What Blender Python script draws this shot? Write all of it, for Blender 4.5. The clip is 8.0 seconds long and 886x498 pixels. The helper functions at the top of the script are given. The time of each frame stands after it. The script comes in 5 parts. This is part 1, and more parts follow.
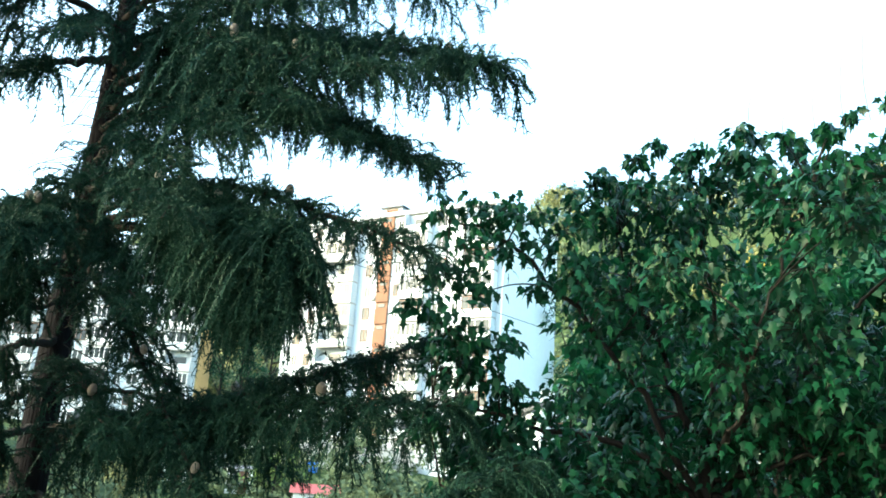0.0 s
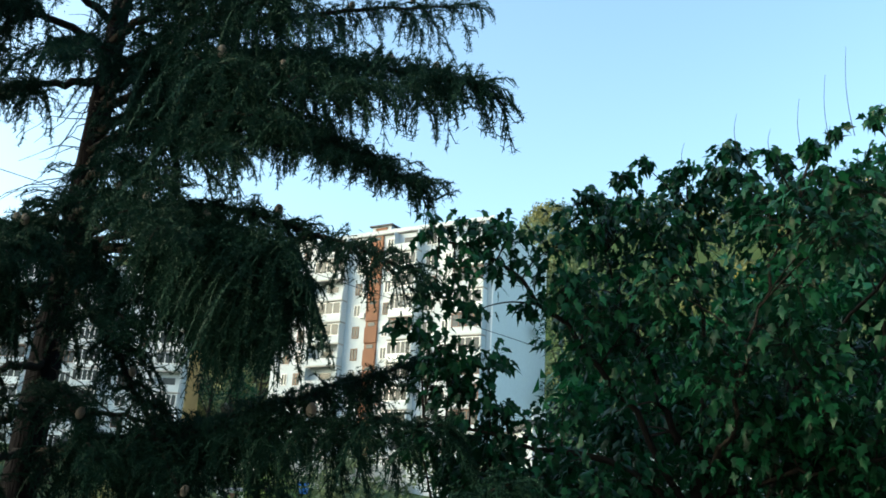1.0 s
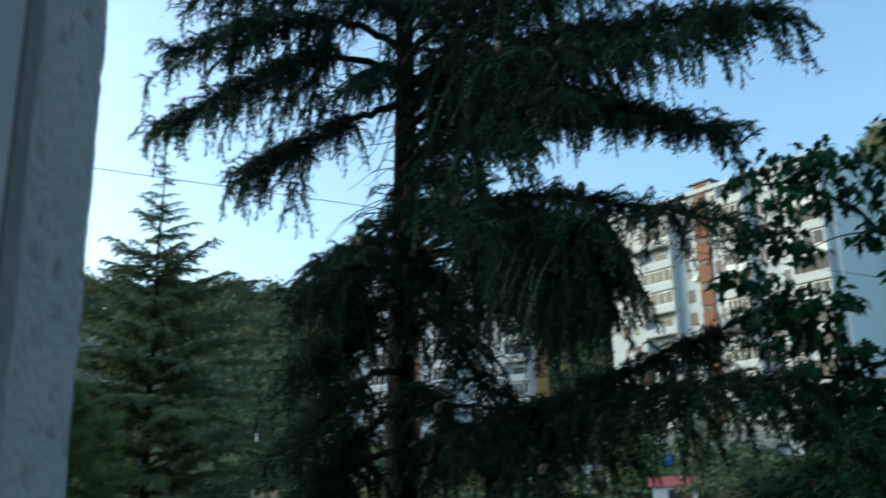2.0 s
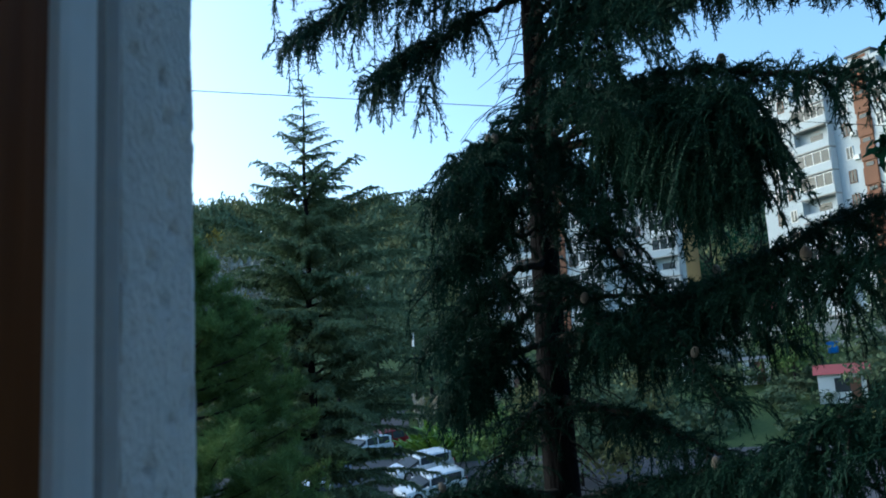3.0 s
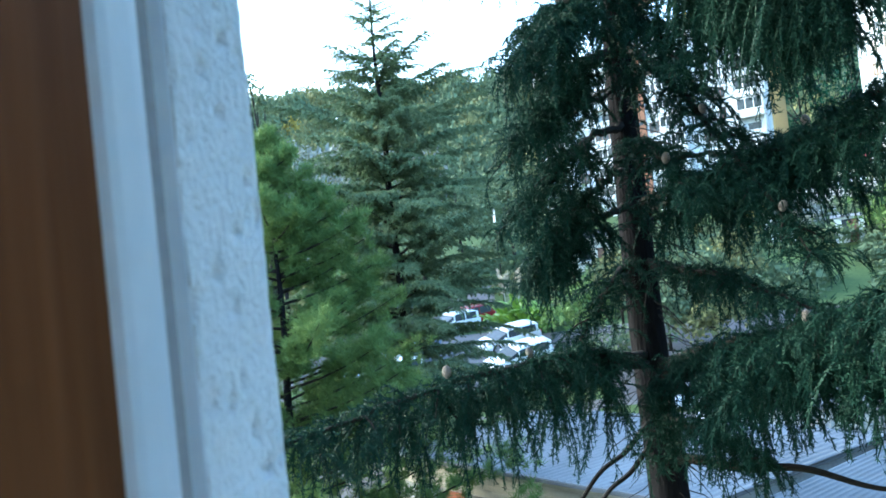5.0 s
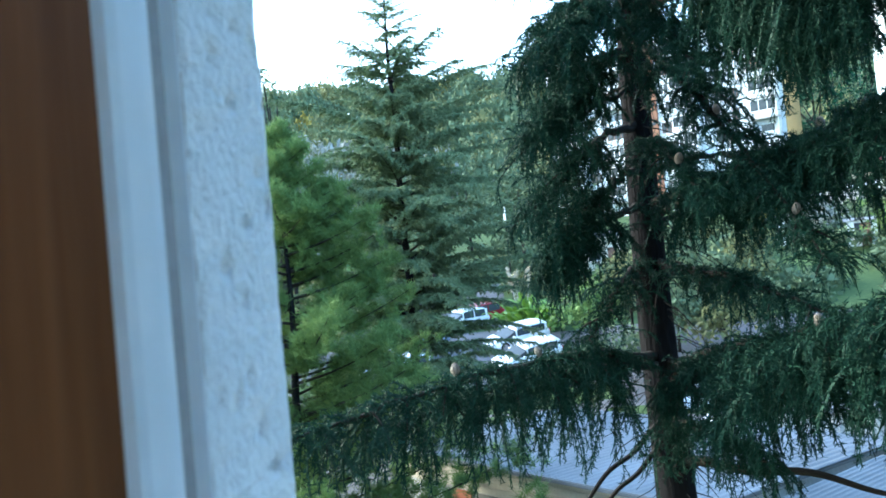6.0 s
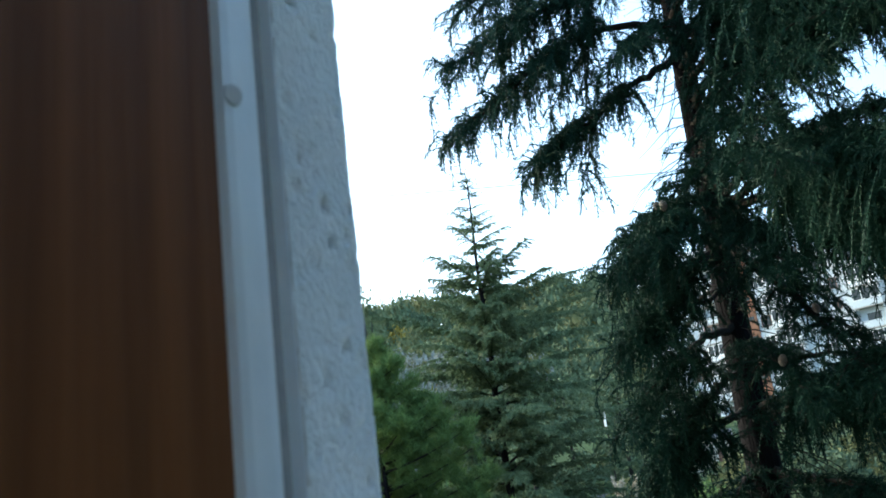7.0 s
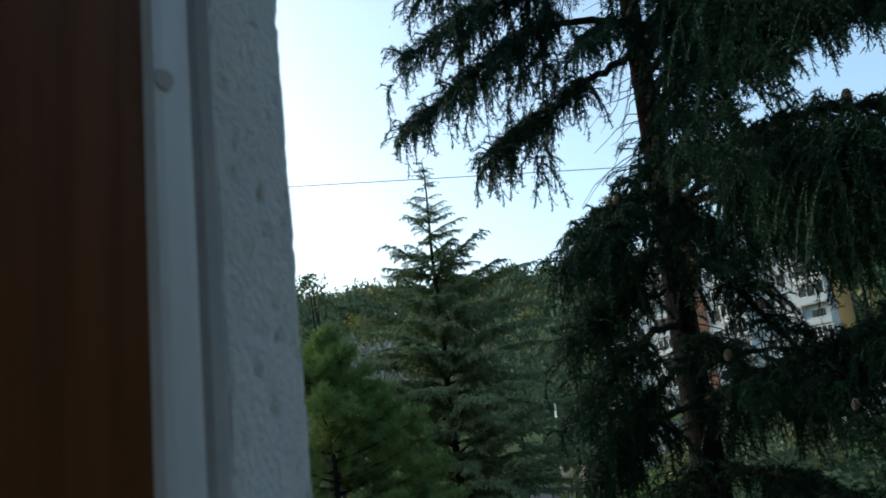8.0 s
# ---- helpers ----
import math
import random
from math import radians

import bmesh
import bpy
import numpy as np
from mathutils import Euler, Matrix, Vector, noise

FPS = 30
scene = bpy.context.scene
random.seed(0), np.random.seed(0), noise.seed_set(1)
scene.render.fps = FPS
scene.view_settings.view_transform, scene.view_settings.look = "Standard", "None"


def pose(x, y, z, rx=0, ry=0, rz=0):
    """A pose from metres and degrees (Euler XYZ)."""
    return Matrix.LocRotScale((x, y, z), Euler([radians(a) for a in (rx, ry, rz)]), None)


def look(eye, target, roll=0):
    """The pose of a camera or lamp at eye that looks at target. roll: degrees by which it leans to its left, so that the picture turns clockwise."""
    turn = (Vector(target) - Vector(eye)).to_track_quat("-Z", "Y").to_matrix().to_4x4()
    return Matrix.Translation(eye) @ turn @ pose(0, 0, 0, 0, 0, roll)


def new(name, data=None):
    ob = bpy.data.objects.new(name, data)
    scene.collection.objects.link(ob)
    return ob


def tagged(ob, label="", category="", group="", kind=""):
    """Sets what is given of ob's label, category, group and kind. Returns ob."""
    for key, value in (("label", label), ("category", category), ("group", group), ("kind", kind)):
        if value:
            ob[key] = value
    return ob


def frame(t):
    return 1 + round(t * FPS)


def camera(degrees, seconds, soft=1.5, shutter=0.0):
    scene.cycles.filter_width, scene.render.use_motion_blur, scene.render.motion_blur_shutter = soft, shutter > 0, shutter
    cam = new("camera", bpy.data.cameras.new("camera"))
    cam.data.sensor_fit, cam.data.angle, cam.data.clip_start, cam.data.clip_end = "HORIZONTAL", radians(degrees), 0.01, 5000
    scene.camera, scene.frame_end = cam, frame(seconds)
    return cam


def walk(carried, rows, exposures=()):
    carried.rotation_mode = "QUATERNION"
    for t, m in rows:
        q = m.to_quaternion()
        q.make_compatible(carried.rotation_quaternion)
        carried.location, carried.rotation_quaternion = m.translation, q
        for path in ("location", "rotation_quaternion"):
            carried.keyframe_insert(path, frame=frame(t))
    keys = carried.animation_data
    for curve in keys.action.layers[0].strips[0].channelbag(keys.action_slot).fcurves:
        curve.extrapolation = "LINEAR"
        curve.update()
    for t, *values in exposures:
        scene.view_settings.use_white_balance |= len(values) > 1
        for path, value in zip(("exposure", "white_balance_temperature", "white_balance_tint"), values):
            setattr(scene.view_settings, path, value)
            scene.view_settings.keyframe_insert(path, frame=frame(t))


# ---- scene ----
# camera: a hand-held turn at a third-floor window, eye about 8 m over the yard
cam = camera(53.67, 8.0, soft=1.7, shutter=0.25)
cam.data.dof.use_dof, cam.data.dof.focus_distance, cam.data.dof.aperture_fstop = True, 10.0, 12.0
walk(cam, [
    (0.0, pose(0.000, -0.000, 8.000, 106.26, -3.81, 1.96)),
    (0.5, pose(-0.007, -0.008, 8.005, 107.03, -3.51, 0.79)),
    (1.0, pose(0.000, -0.007, 8.005, 107.46, -3.10, 1.45)),
    (1.5, pose(0.016, -0.006, 8.005, 107.17, -1.19, 9.80)),
    (2.0, pose(0.085, -0.012, 7.978, 105.59, 1.31, 24.42)),
    (2.2, pose(0.094, 0.003, 7.971, 103.95, 1.75, 29.12)),
    (3.3, pose(0.099, 0.024, 7.865, 98.30, 4.68, 36.42)),
    (3.5, pose(0.097, 0.027, 7.857, 96.76, 5.74, 38.44)),
    (4.0, pose(0.098, 0.035, 7.843, 92.74, 6.50, 39.43)),
    (5.5, pose(0.084, 0.052, 7.837, 92.21, 5.89, 40.26)),
    (6.0, pose(0.078, 0.057, 7.838, 92.20, 5.28, 40.54)),
    (6.5, pose(0.078, 0.054, 7.848, 97.28, 7.15, 43.91)),
    (7.0, pose(0.110, 0.025, 7.901, 106.42, 7.10, 47.03)),
    (7.5, pose(0.110, 0.022, 7.907, 106.06, 7.12, 46.22)),
    (8.0, pose(0.123, 0.034, 7.900, 105.37, 6.66, 43.87)),
], exposures=((0.0, 3.2, 6200, -8), (0.35, 2.7, 6200, -6), (0.7, 2.2, 6200, -5), (1.0, 1.75, 6100, -6), (1.5, 1.5, 6000, -8), (2.2, 1.1, 5350, -7), (3.3, 1.35, 4950, -5),
    (3.6, 1.9, 4950, -5), (4.2, 2.75, 5000, -5), (5.3, 3.35, 5150, -5), (6.5, 3.35, 5200, -5), (7.0, 2.35, 5700, -3), (7.5, 1.75, 6100, -2), (8.0, 1.25, 6200, -2)))

# ---- light: clear evening sky, a weak veiled sun low on the far left ----
SUN_EL, SUN_AZ = 20.0, 260.0
world = bpy.data.worlds.new("sky")
scene.world = world
world.use_nodes = True
wn, wl = world.node_tree.nodes, world.node_tree.links
sky = wn.new("ShaderNodeTexSky")
sky.sky_type, sky.sun_disc = "NISHITA", False
sky.sun_elevation, sky.sun_rotation = radians(SUN_EL), radians(SUN_AZ)
sky.air_density, sky.dust_density, sky.ozone_density = 1.0, 3.2, 0.9
wl.new(sky.outputs[0], wn["Background"].inputs[0])
wn["Background"].inputs[1].default_value = 0.15
sun_data = bpy.data.lights.new("sun", "SUN")
sun_data.energy, sun_data.angle, sun_data.color = 0.05, radians(60), (1.0, 0.98, 0.96)
sun = new("sun", sun_data)
saz, sel = radians(SUN_AZ), radians(SUN_EL)
sun.matrix_world = look((0, 0, 60), (-60 * math.sin(saz) * math.cos(sel), -60 * math.cos(saz) * math.cos(sel), 60 - 60 * math.sin(sel)))


# ---- materials ----
def surface(name, dark, light, rough=0.8, scale=6.0, bump=0.3, bump_scale=None, metal=0.0, stain=0.25, island=False, through_light=0.0, gloss=0.5):
    """A procedural surface: two scales of colour variation, fine relief, and for leaves a share of light let through."""
    m = bpy.data.materials.new(name)
    m.use_nodes = True
    n, l = m.node_tree.nodes, m.node_tree.links
    b = n["Principled BSDF"]
    b.inputs["Specular IOR Level"].default_value = gloss
    b.inputs["Roughness"].default_value, b.inputs["Metallic"].default_value = rough, metal
    co = n.new("ShaderNodeTexCoord")
    big, fine = n.new("ShaderNodeTexNoise"), n.new("ShaderNodeTexNoise")
    big.inputs["Scale"].default_value, big.inputs["Detail"].default_value = scale * 0.25, 4
    fine.inputs["Scale"].default_value, fine.inputs["Detail"].default_value = bump_scale or scale * 5, 6
    for k in (big, fine):
        l.new(co.outputs["Object"], k.inputs["Vector"])
    mix = n.new("ShaderNodeMix")
    mix.data_type = "RGBA"
    mix.inputs[6].default_value, mix.inputs[7].default_value = (*dark, 1), (*light, 1)
    if island:
        geo = n.new("ShaderNodeNewGeometry")
        add = n.new("ShaderNodeMath")
        add.operation = "MULTIPLY_ADD"
        l.new(big.outputs[0], add.inputs[0])
        add.inputs[1].default_value = 0.9
        half = n.new("ShaderNodeMath")
        half.operation = "MULTIPLY_ADD"
        l.new(geo.outputs["Random Per Island"], half.inputs[0])
        half.inputs[1].default_value, half.inputs[2].default_value = 0.7, -0.3
        l.new(half.outputs[0], add.inputs[2])
        l.new(add.outputs[0], mix.inputs[0])
    else:
        add = n.new("ShaderNodeMath")
        add.operation, add.use_clamp = "MULTIPLY_ADD", True
        l.new(fine.outputs[0], add.inputs[0])
        add.inputs[1].default_value = 1.0
        ramp = n.new("ShaderNodeMath")
        ramp.operation = "MULTIPLY_ADD"
        l.new(big.outputs[0], ramp.inputs[0])
        ramp.inputs[1].default_value, ramp.inputs[2].default_value = stain * 4, -stain * 2
        l.new(ramp.outputs[0], add.inputs[2])
        l.new(add.outputs[0], mix.inputs[0])
    l.new(mix.outputs[2], b.inputs["Base Color"])
    if bump:
        bp = n.new("ShaderNodeBump")
        bp.inputs["Strength"].default_value, bp.inputs["Distance"].default_value = bump, 0.02
        l.new(fine.outputs[0], bp.inputs["Height"])
        l.new(bp.outputs[0], b.inputs["Normal"])
    if through_light:
        tr, sh = n.new("ShaderNodeBsdfTranslucent"), n.new("ShaderNodeMixShader")
        l.new(mix.outputs[2], tr.inputs["Color"])
        sh.inputs[0].default_value = through_light
        l.new(b.outputs[0], sh.inputs[1])
        l.new(tr.outputs[0], sh.inputs[2])
        l.new(sh.outputs[0], n["Material Output"].inputs[0])
    return m


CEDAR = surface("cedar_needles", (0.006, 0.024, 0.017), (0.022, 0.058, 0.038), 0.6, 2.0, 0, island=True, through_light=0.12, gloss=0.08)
SPRUCE = surface("young_cedar_needles", (0.044, 0.080, 0.042), (0.21, 0.26, 0.14), 0.65, 1.0, 0, island=True, through_light=0.15, gloss=0.08)
PINE = surface("pine_needles", (0.062, 0.108, 0.034), (0.18, 0.26, 0.082), 0.65, 1.2, 0, island=True, through_light=0.2, gloss=0.08)
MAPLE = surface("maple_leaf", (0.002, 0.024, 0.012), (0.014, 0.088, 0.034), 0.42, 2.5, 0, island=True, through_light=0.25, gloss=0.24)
BANANA = surface("broad_leaf", (0.09, 0.18, 0.025), (0.24, 0.36, 0.05), 0.5, 2.0, 0, island=True, through_light=0.3)
WOODS = surface("woods_green", (0.075, 0.105, 0.06), (0.15, 0.19, 0.105), 0.8, 0.06, 0, island=True, through_light=0.1, gloss=0.08)
WOODS_OLIVE = surface("woods_olive", (0.105, 0.12, 0.055), (0.21, 0.21, 0.095), 0.8, 0.06, 0, island=True, through_light=0.1, gloss=0.08)
WOODS_YELLOW = surface("woods_yellow", (0.18, 0.15, 0.035), (0.34, 0.27, 0.06), 0.8, 0.1, 0, island=True, through_light=0.1, gloss=0.08)
WOODS_GREY = surface("woods_grey", (0.17, 0.18, 0.16), (0.36, 0.37, 0.34), 0.85, 0.1, 0, island=True, gloss=0.08)
PLUME = surface("pampas_plume", (0.42, 0.34, 0.25), (0.66, 0.56, 0.44), 0.9, 3.0, 0, island=True)
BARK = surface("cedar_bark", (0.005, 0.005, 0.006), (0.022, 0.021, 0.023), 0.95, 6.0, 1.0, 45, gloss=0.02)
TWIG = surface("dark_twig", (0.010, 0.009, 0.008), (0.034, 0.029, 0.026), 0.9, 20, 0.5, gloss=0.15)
PALE_BARK = surface("pale_bark", (0.25, 0.24, 0.21), (0.5, 0.49, 0.45), 0.9, 6, 0.4)
CONE = surface("cedar_cone", (0.15, 0.13, 0.11), (0.28, 0.25, 0.21), 0.8, 60, 0.8)
STUCCO = surface("stucco", (0.58, 0.64, 0.69), (0.77, 0.83, 0.87), 0.92, 14, 0.4, 150, stain=0.35)
# white plastic; the blue sky it reflects is mixed into the base colour
PVC = surface("white_plastic", (0.58, 0.65, 0.72), (0.68, 0.76, 0.83), 0.35, 8, 0.03)
GASKET = surface("grey_gasket", (0.22, 0.235, 0.25), (0.32, 0.335, 0.35), 0.7, 20, 0.1)
WOOD = surface("varnished_wood", (0.040, 0.015, 0.005), (0.21, 0.085, 0.028), 0.6, 5, 0.15, 18, gloss=0.08)


def grain(m, along=(26.0, 26.0, 0.9)):
    """Stretch a surface's pattern into upright wood grain."""
    n, l = m.node_tree.nodes, m.node_tree.links
    for k in [k for k in n if k.type == "TEX_NOISE"]:
        mp = n.new("ShaderNodeMapping")
        mp.inputs["Scale"].default_value = along
        l.new(n["Texture Coordinate"].outputs["Object"], mp.inputs["Vector"])
        l.new(mp.outputs[0], k.inputs["Vector"])
        k.inputs["Scale"].default_value = 1.0 if k.inputs["Scale"].default_value < 10 else 3.0


grain(WOOD, (13.0, 13.0, 0.7))
grain(BARK, (15.0, 15.0, 1.8))
PLASTER = surface("room_plaster", (0.42, 0.40, 0.37), (0.55, 0.53, 0.5), 0.9, 4, 0.2)
FLOORING = surface("floor_boards", (0.14, 0.08, 0.04), (0.3, 0.18, 0.1), 0.5, 6, 0.2)
HOUSE = surface("house_render", (0.30, 0.30, 0.30), (0.44, 0.44, 0.43), 0.9, 3, 0.5, 60)
# facade white, darkened and blued to offset the warm sky light falling on it
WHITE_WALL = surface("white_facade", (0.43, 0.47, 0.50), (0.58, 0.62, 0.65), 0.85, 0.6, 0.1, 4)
# white raised in colour to offset the shading on the end walls
END_WALL = surface("shade_lifted_white", (0.74, 0.75, 0.75), (0.86, 0.87, 0.87), 0.85, 0.5, 0.1, 3)
YELLOW_WALL = surface("ochre_facade", (0.42, 0.29, 0.12), (0.55, 0.39, 0.17), 0.85, 0.5, 0.1, 4)
CREAM = surface("cream_wall", (0.5, 0.44, 0.34), (0.66, 0.6, 0.48), 0.85, 0.8, 0.1, 4)
BRICK = surface("orange_brick", (0.15, 0.072, 0.042), (0.27, 0.13, 0.075), 0.85, 1.5, 0.3, 12)
GLASS = surface("window_glass", (0.03, 0.035, 0.04), (0.07, 0.08, 0.09), 0.08, 0.4, 0, gloss=0.25)
FRAME_WHITE = surface("window_white", (0.7, 0.7, 0.68), (0.82, 0.82, 0.8), 0.5, 2, 0)
FRAME_BROWN = surface("window_brown", (0.09, 0.045, 0.025), (0.2, 0.1, 0.06), 0.6, 2, 0)
ROOF_DARK = surface("dark_roof", (0.06, 0.06, 0.06), (0.13, 0.13, 0.13), 0.8, 2, 0.2)
ROOF_RED = surface("red_roof", (0.25, 0.05, 0.05), (0.42, 0.10, 0.10), 0.7, 2, 0.2)
METAL_ROOF = surface("grey_metal_roof", (0.085, 0.088, 0.094), (0.20, 0.205, 0.215), 0.6, 1.6, 0.1, 30, stain=0.5)
FENCE = surface("corrugated_sheet", (0.42, 0.42, 0.40), (0.62, 0.62, 0.6), 0.5, 2, 0.1, metal=0.2)
SIDING = surface("cream_siding", (0.36, 0.33, 0.26), (0.48, 0.45, 0.37), 0.6, 2, 0.1)
DOOR_GREY = surface("grey_door", (0.36, 0.37, 0.36), (0.5, 0.5, 0.49), 0.6, 3, 0.1)
DOOR_ORANGE = surface("rust_orange_door", (0.24, 0.07, 0.03), (0.4, 0.13, 0.05), 0.6, 3, 0.1)
CONCRETE = surface("concrete", (0.28, 0.27, 0.25), (0.46, 0.45, 0.42), 0.9, 1.5, 0.4)
ASPHALT = surface("asphalt", (0.045, 0.045, 0.05), (0.10, 0.10, 0.11), 0.9, 1.5, 0.4)
CAR_WHITE = surface("white_car_paint", (0.74, 0.75, 0.77), (0.82, 0.83, 0.85), 0.22, 1, 0)
CAR_RED = surface("red_car_paint", (0.16, 0.012, 0.015), (0.22, 0.018, 0.02), 0.22, 1, 0)
CAR_BLUE = surface("blue_grey_car_paint", (0.2, 0.25, 0.33), (0.28, 0.33, 0.42), 0.22, 1, 0)
RUBBER = surface("tyre_rubber", (0.015, 0.015, 0.015), (0.03, 0.03, 0.03), 0.85, 20, 0.1)
RIM = surface("alloy_rim", (0.4, 0.4, 0.42), (0.55, 0.55, 0.57), 0.3, 20, 0, metal=0.8)
LAMP_RED = surface("tail_lamp", (0.5, 0.02, 0.02), (0.6, 0.03, 0.03), 0.2, 5, 0)
BLUE = surface("blue_plastic", (0.02, 0.12, 0.5), (0.03, 0.2, 0.65), 0.5, 3, 0)
CABLE = surface("black_cable", (0.02, 0.02, 0.02), (0.04, 0.04, 0.04), 0.7, 5, 0)
GRASS = surface("ground_grass", (0.03, 0.052, 0.02), (0.08, 0.115, 0.04), 0.95, 0.5, 0.6, 3, gloss=0.1)


# ---- builders ----
def smooth_step(a, b, x):
    u = min(1.0, max(0.0, (x - a) / (b - a)))
    return u * u * (3 - 2 * u)


def ground_z(x, y):
    """The yard is level, then climbs to the houses and up the wooded hill."""
    r = math.hypot(x, y)
    az = math.degrees(math.atan2(-x, y)) if y > -0.3 * abs(x) else 90.0
    z = 0.4 * smooth_step(27, 44, r) + 3.6 * smooth_step(45, 64, r) + 4.6 * smooth_step(64, 92, r) + 6.4 * smooth_step(88, 128, r)
    crest = 56 + 26 * smooth_step(34, 8, az) if az > -60 else 50
    z += crest * smooth_step(135, 340, r) if y > -40 else 0.2 * crest * smooth_step(135, 340, r)
    z += 24 * smooth_step(0, -6, az) * smooth_step(150, 330, r) if y > 0 else 0
    z -= 30 * smooth_step(360, 900, r)
    return z + 0.15 * noise.noise((x * 0.15, y * 0.15, 0)) * min(1, r / 30)


def link_mesh(name, verts, faces, material, parent=None, label="", smooth=False):
    me = bpy.data.meshes.new(name)
    me.from_pydata(verts, [], faces)
    me.materials.append(material)
    if smooth:
        me.polygons.foreach_set("use_smooth", [True] * len(me.polygons))
    me.update()
    ob = new(name, me)
    ob.parent = parent
    return tagged(ob, label)


def soup(name, tris, material, parent=None, label=""):
    """A mesh of many loose triangles, from an array n x 3 x 3."""
    n = len(tris)
    me = bpy.data.meshes.new(name)
    me.vertices.add(n * 3)
    me.vertices.foreach_set("co", np.ascontiguousarray(tris, np.float32).ravel())
    me.loops.add(n * 3)
    me.loops.foreach_set("vertex_index", np.arange(n * 3, dtype=np.int32))
    me.polygons.add(n)
    me.polygons.foreach_set("loop_start", np.arange(0, n * 3, 3, dtype=np.int32))
    me.materials.append(material)
    me.update()
    me.validate()
    ob = new(name, me)
    ob.parent = parent
    return tagged(ob, label)


def part(name, bm, material, parent=None, label=""):
    me = bpy.data.meshes.new(name)
    bm.to_mesh(me)
    bm.free()
    me.materials.append(material)
    ob = new(name, me)
    ob.parent = parent
    return tagged(ob, label)


def box_bm(x0, x1, y0, y1, z0, z1, bevel=0.0, bm=None):
    bm = bm or bmesh.new()
    vs = bmesh.ops.create_cube(bm, size=1)["verts"]
    for v in vs:
        v.co = Vector(((x0 + x1) / 2 + v.co.x * (x1 - x0), (y0 + y1) / 2 + v.co.y * (y1 - y0), (z0 + z1) / 2 + v.co.z * (z1 - z0)))
    if bevel:
        es = list({e for v in vs for e in v.link_edges})
        bmesh.ops.bevel(bm, geom=es, offset=bevel, segments=2, affect="EDGES")
    return bm


def empty_at(name, m, label, category, group="", kind=""):
    ob = new(name)
    ob.matrix_world = m
    return tagged(ob, label, category, group, kind)


def tube(points, radii, sides=7):
    """Vertices and faces of a tapered, slightly rough tube along points."""
    pts = np.asarray(points, float)
    verts, faces = [], []
    for i, p in enumerate(pts):
        d = pts[min(i + 1, len(pts) - 1)] - pts[max(i - 1, 0)]
        d = Vector(d).normalized()
        a = d.orthogonal().normalized() if abs(d.z) < 0.9 else Vector((1, 0, 0)).cross(d).normalized()
        if abs(d.z) < 0.9:
            a = d.cross(Vector((0, 0, 1))).normalized()
        b = d.cross(a)
        for k in range(sides):
            t = 2 * math.pi * k / sides
            verts.append(tuple(Vector(p) + (a * math.cos(t) + b * math.sin(t)) * radii[i]))
    for i in range(len(pts) - 1):
        for k in range(sides):
            j = (k + 1) % sides
            faces.append((i * sides + k, i * sides + j, (i + 1) * sides + j, (i + 1) * sides + k))
    faces.append(tuple(range(sides))[::-1])
    faces.append(tuple(range((len(pts) - 1) * sides, len(pts) * sides)))
    return verts, faces


def tubes(name, runs, material, parent=None, label="", sides=5):
    verts, faces = [], []
    for pts, radii in runs:
        v, f = tube(pts, radii, sides)
        o = len(verts)
        verts += v
        faces += [tuple(i + o for i in k) for k in f]
    return link_mesh(name, verts, faces, material, parent, label, True)


def needle_tris(p, axis, count, length, width, rng, spread=1.0):
    """Needles round each point p (n x 3) of a twig with the direction axis."""
    n = len(p)
    p = np.repeat(p, count, 0)
    a = np.repeat(axis, count, 0)
    d = rng.normal(size=p.shape)
    d /= np.linalg.norm(d, axis=1)[:, None]
    d = d * spread + a * 0.4
    d /= np.linalg.norm(d, axis=1)[:, None]
    s = np.cross(d, rng.normal(size=p.shape))
    s /= np.linalg.norm(s, axis=1)[:, None] + 1e-9
    ln = length * rng.uniform(0.7, 1.25, (len(p), 1))
    return np.stack([p - s * width / 2, p + s * width / 2, p + d * ln], 1)


def spine(p, r0, r1):
    """A thin three-sided shoot along the points p, tapering from r0 to r1."""
    n = len(p)
    ax = np.gradient(p, axis=0)
    ax /= np.linalg.norm(ax, axis=1)[:, None] + 1e-9
    u = np.cross(ax, np.array([0.31, 0.77, 0.55]))
    u /= np.linalg.norm(u, axis=1)[:, None]
    v = np.cross(ax, u)
    r = np.linspace(r0, r1, n)[:, None]
    ring = [p + r * (u * math.cos(t) + v * math.sin(t)) for t in (0.0, 2.094, 4.189)]
    out = []
    for k in range(3):
        q, s = ring[k], ring[(k + 1) % 3]
        out += [np.stack([q[:-1], s[:-1], s[1:]], 1), np.stack([q[:-1], s[1:], q[1:]], 1)]
    return np.concatenate(out)


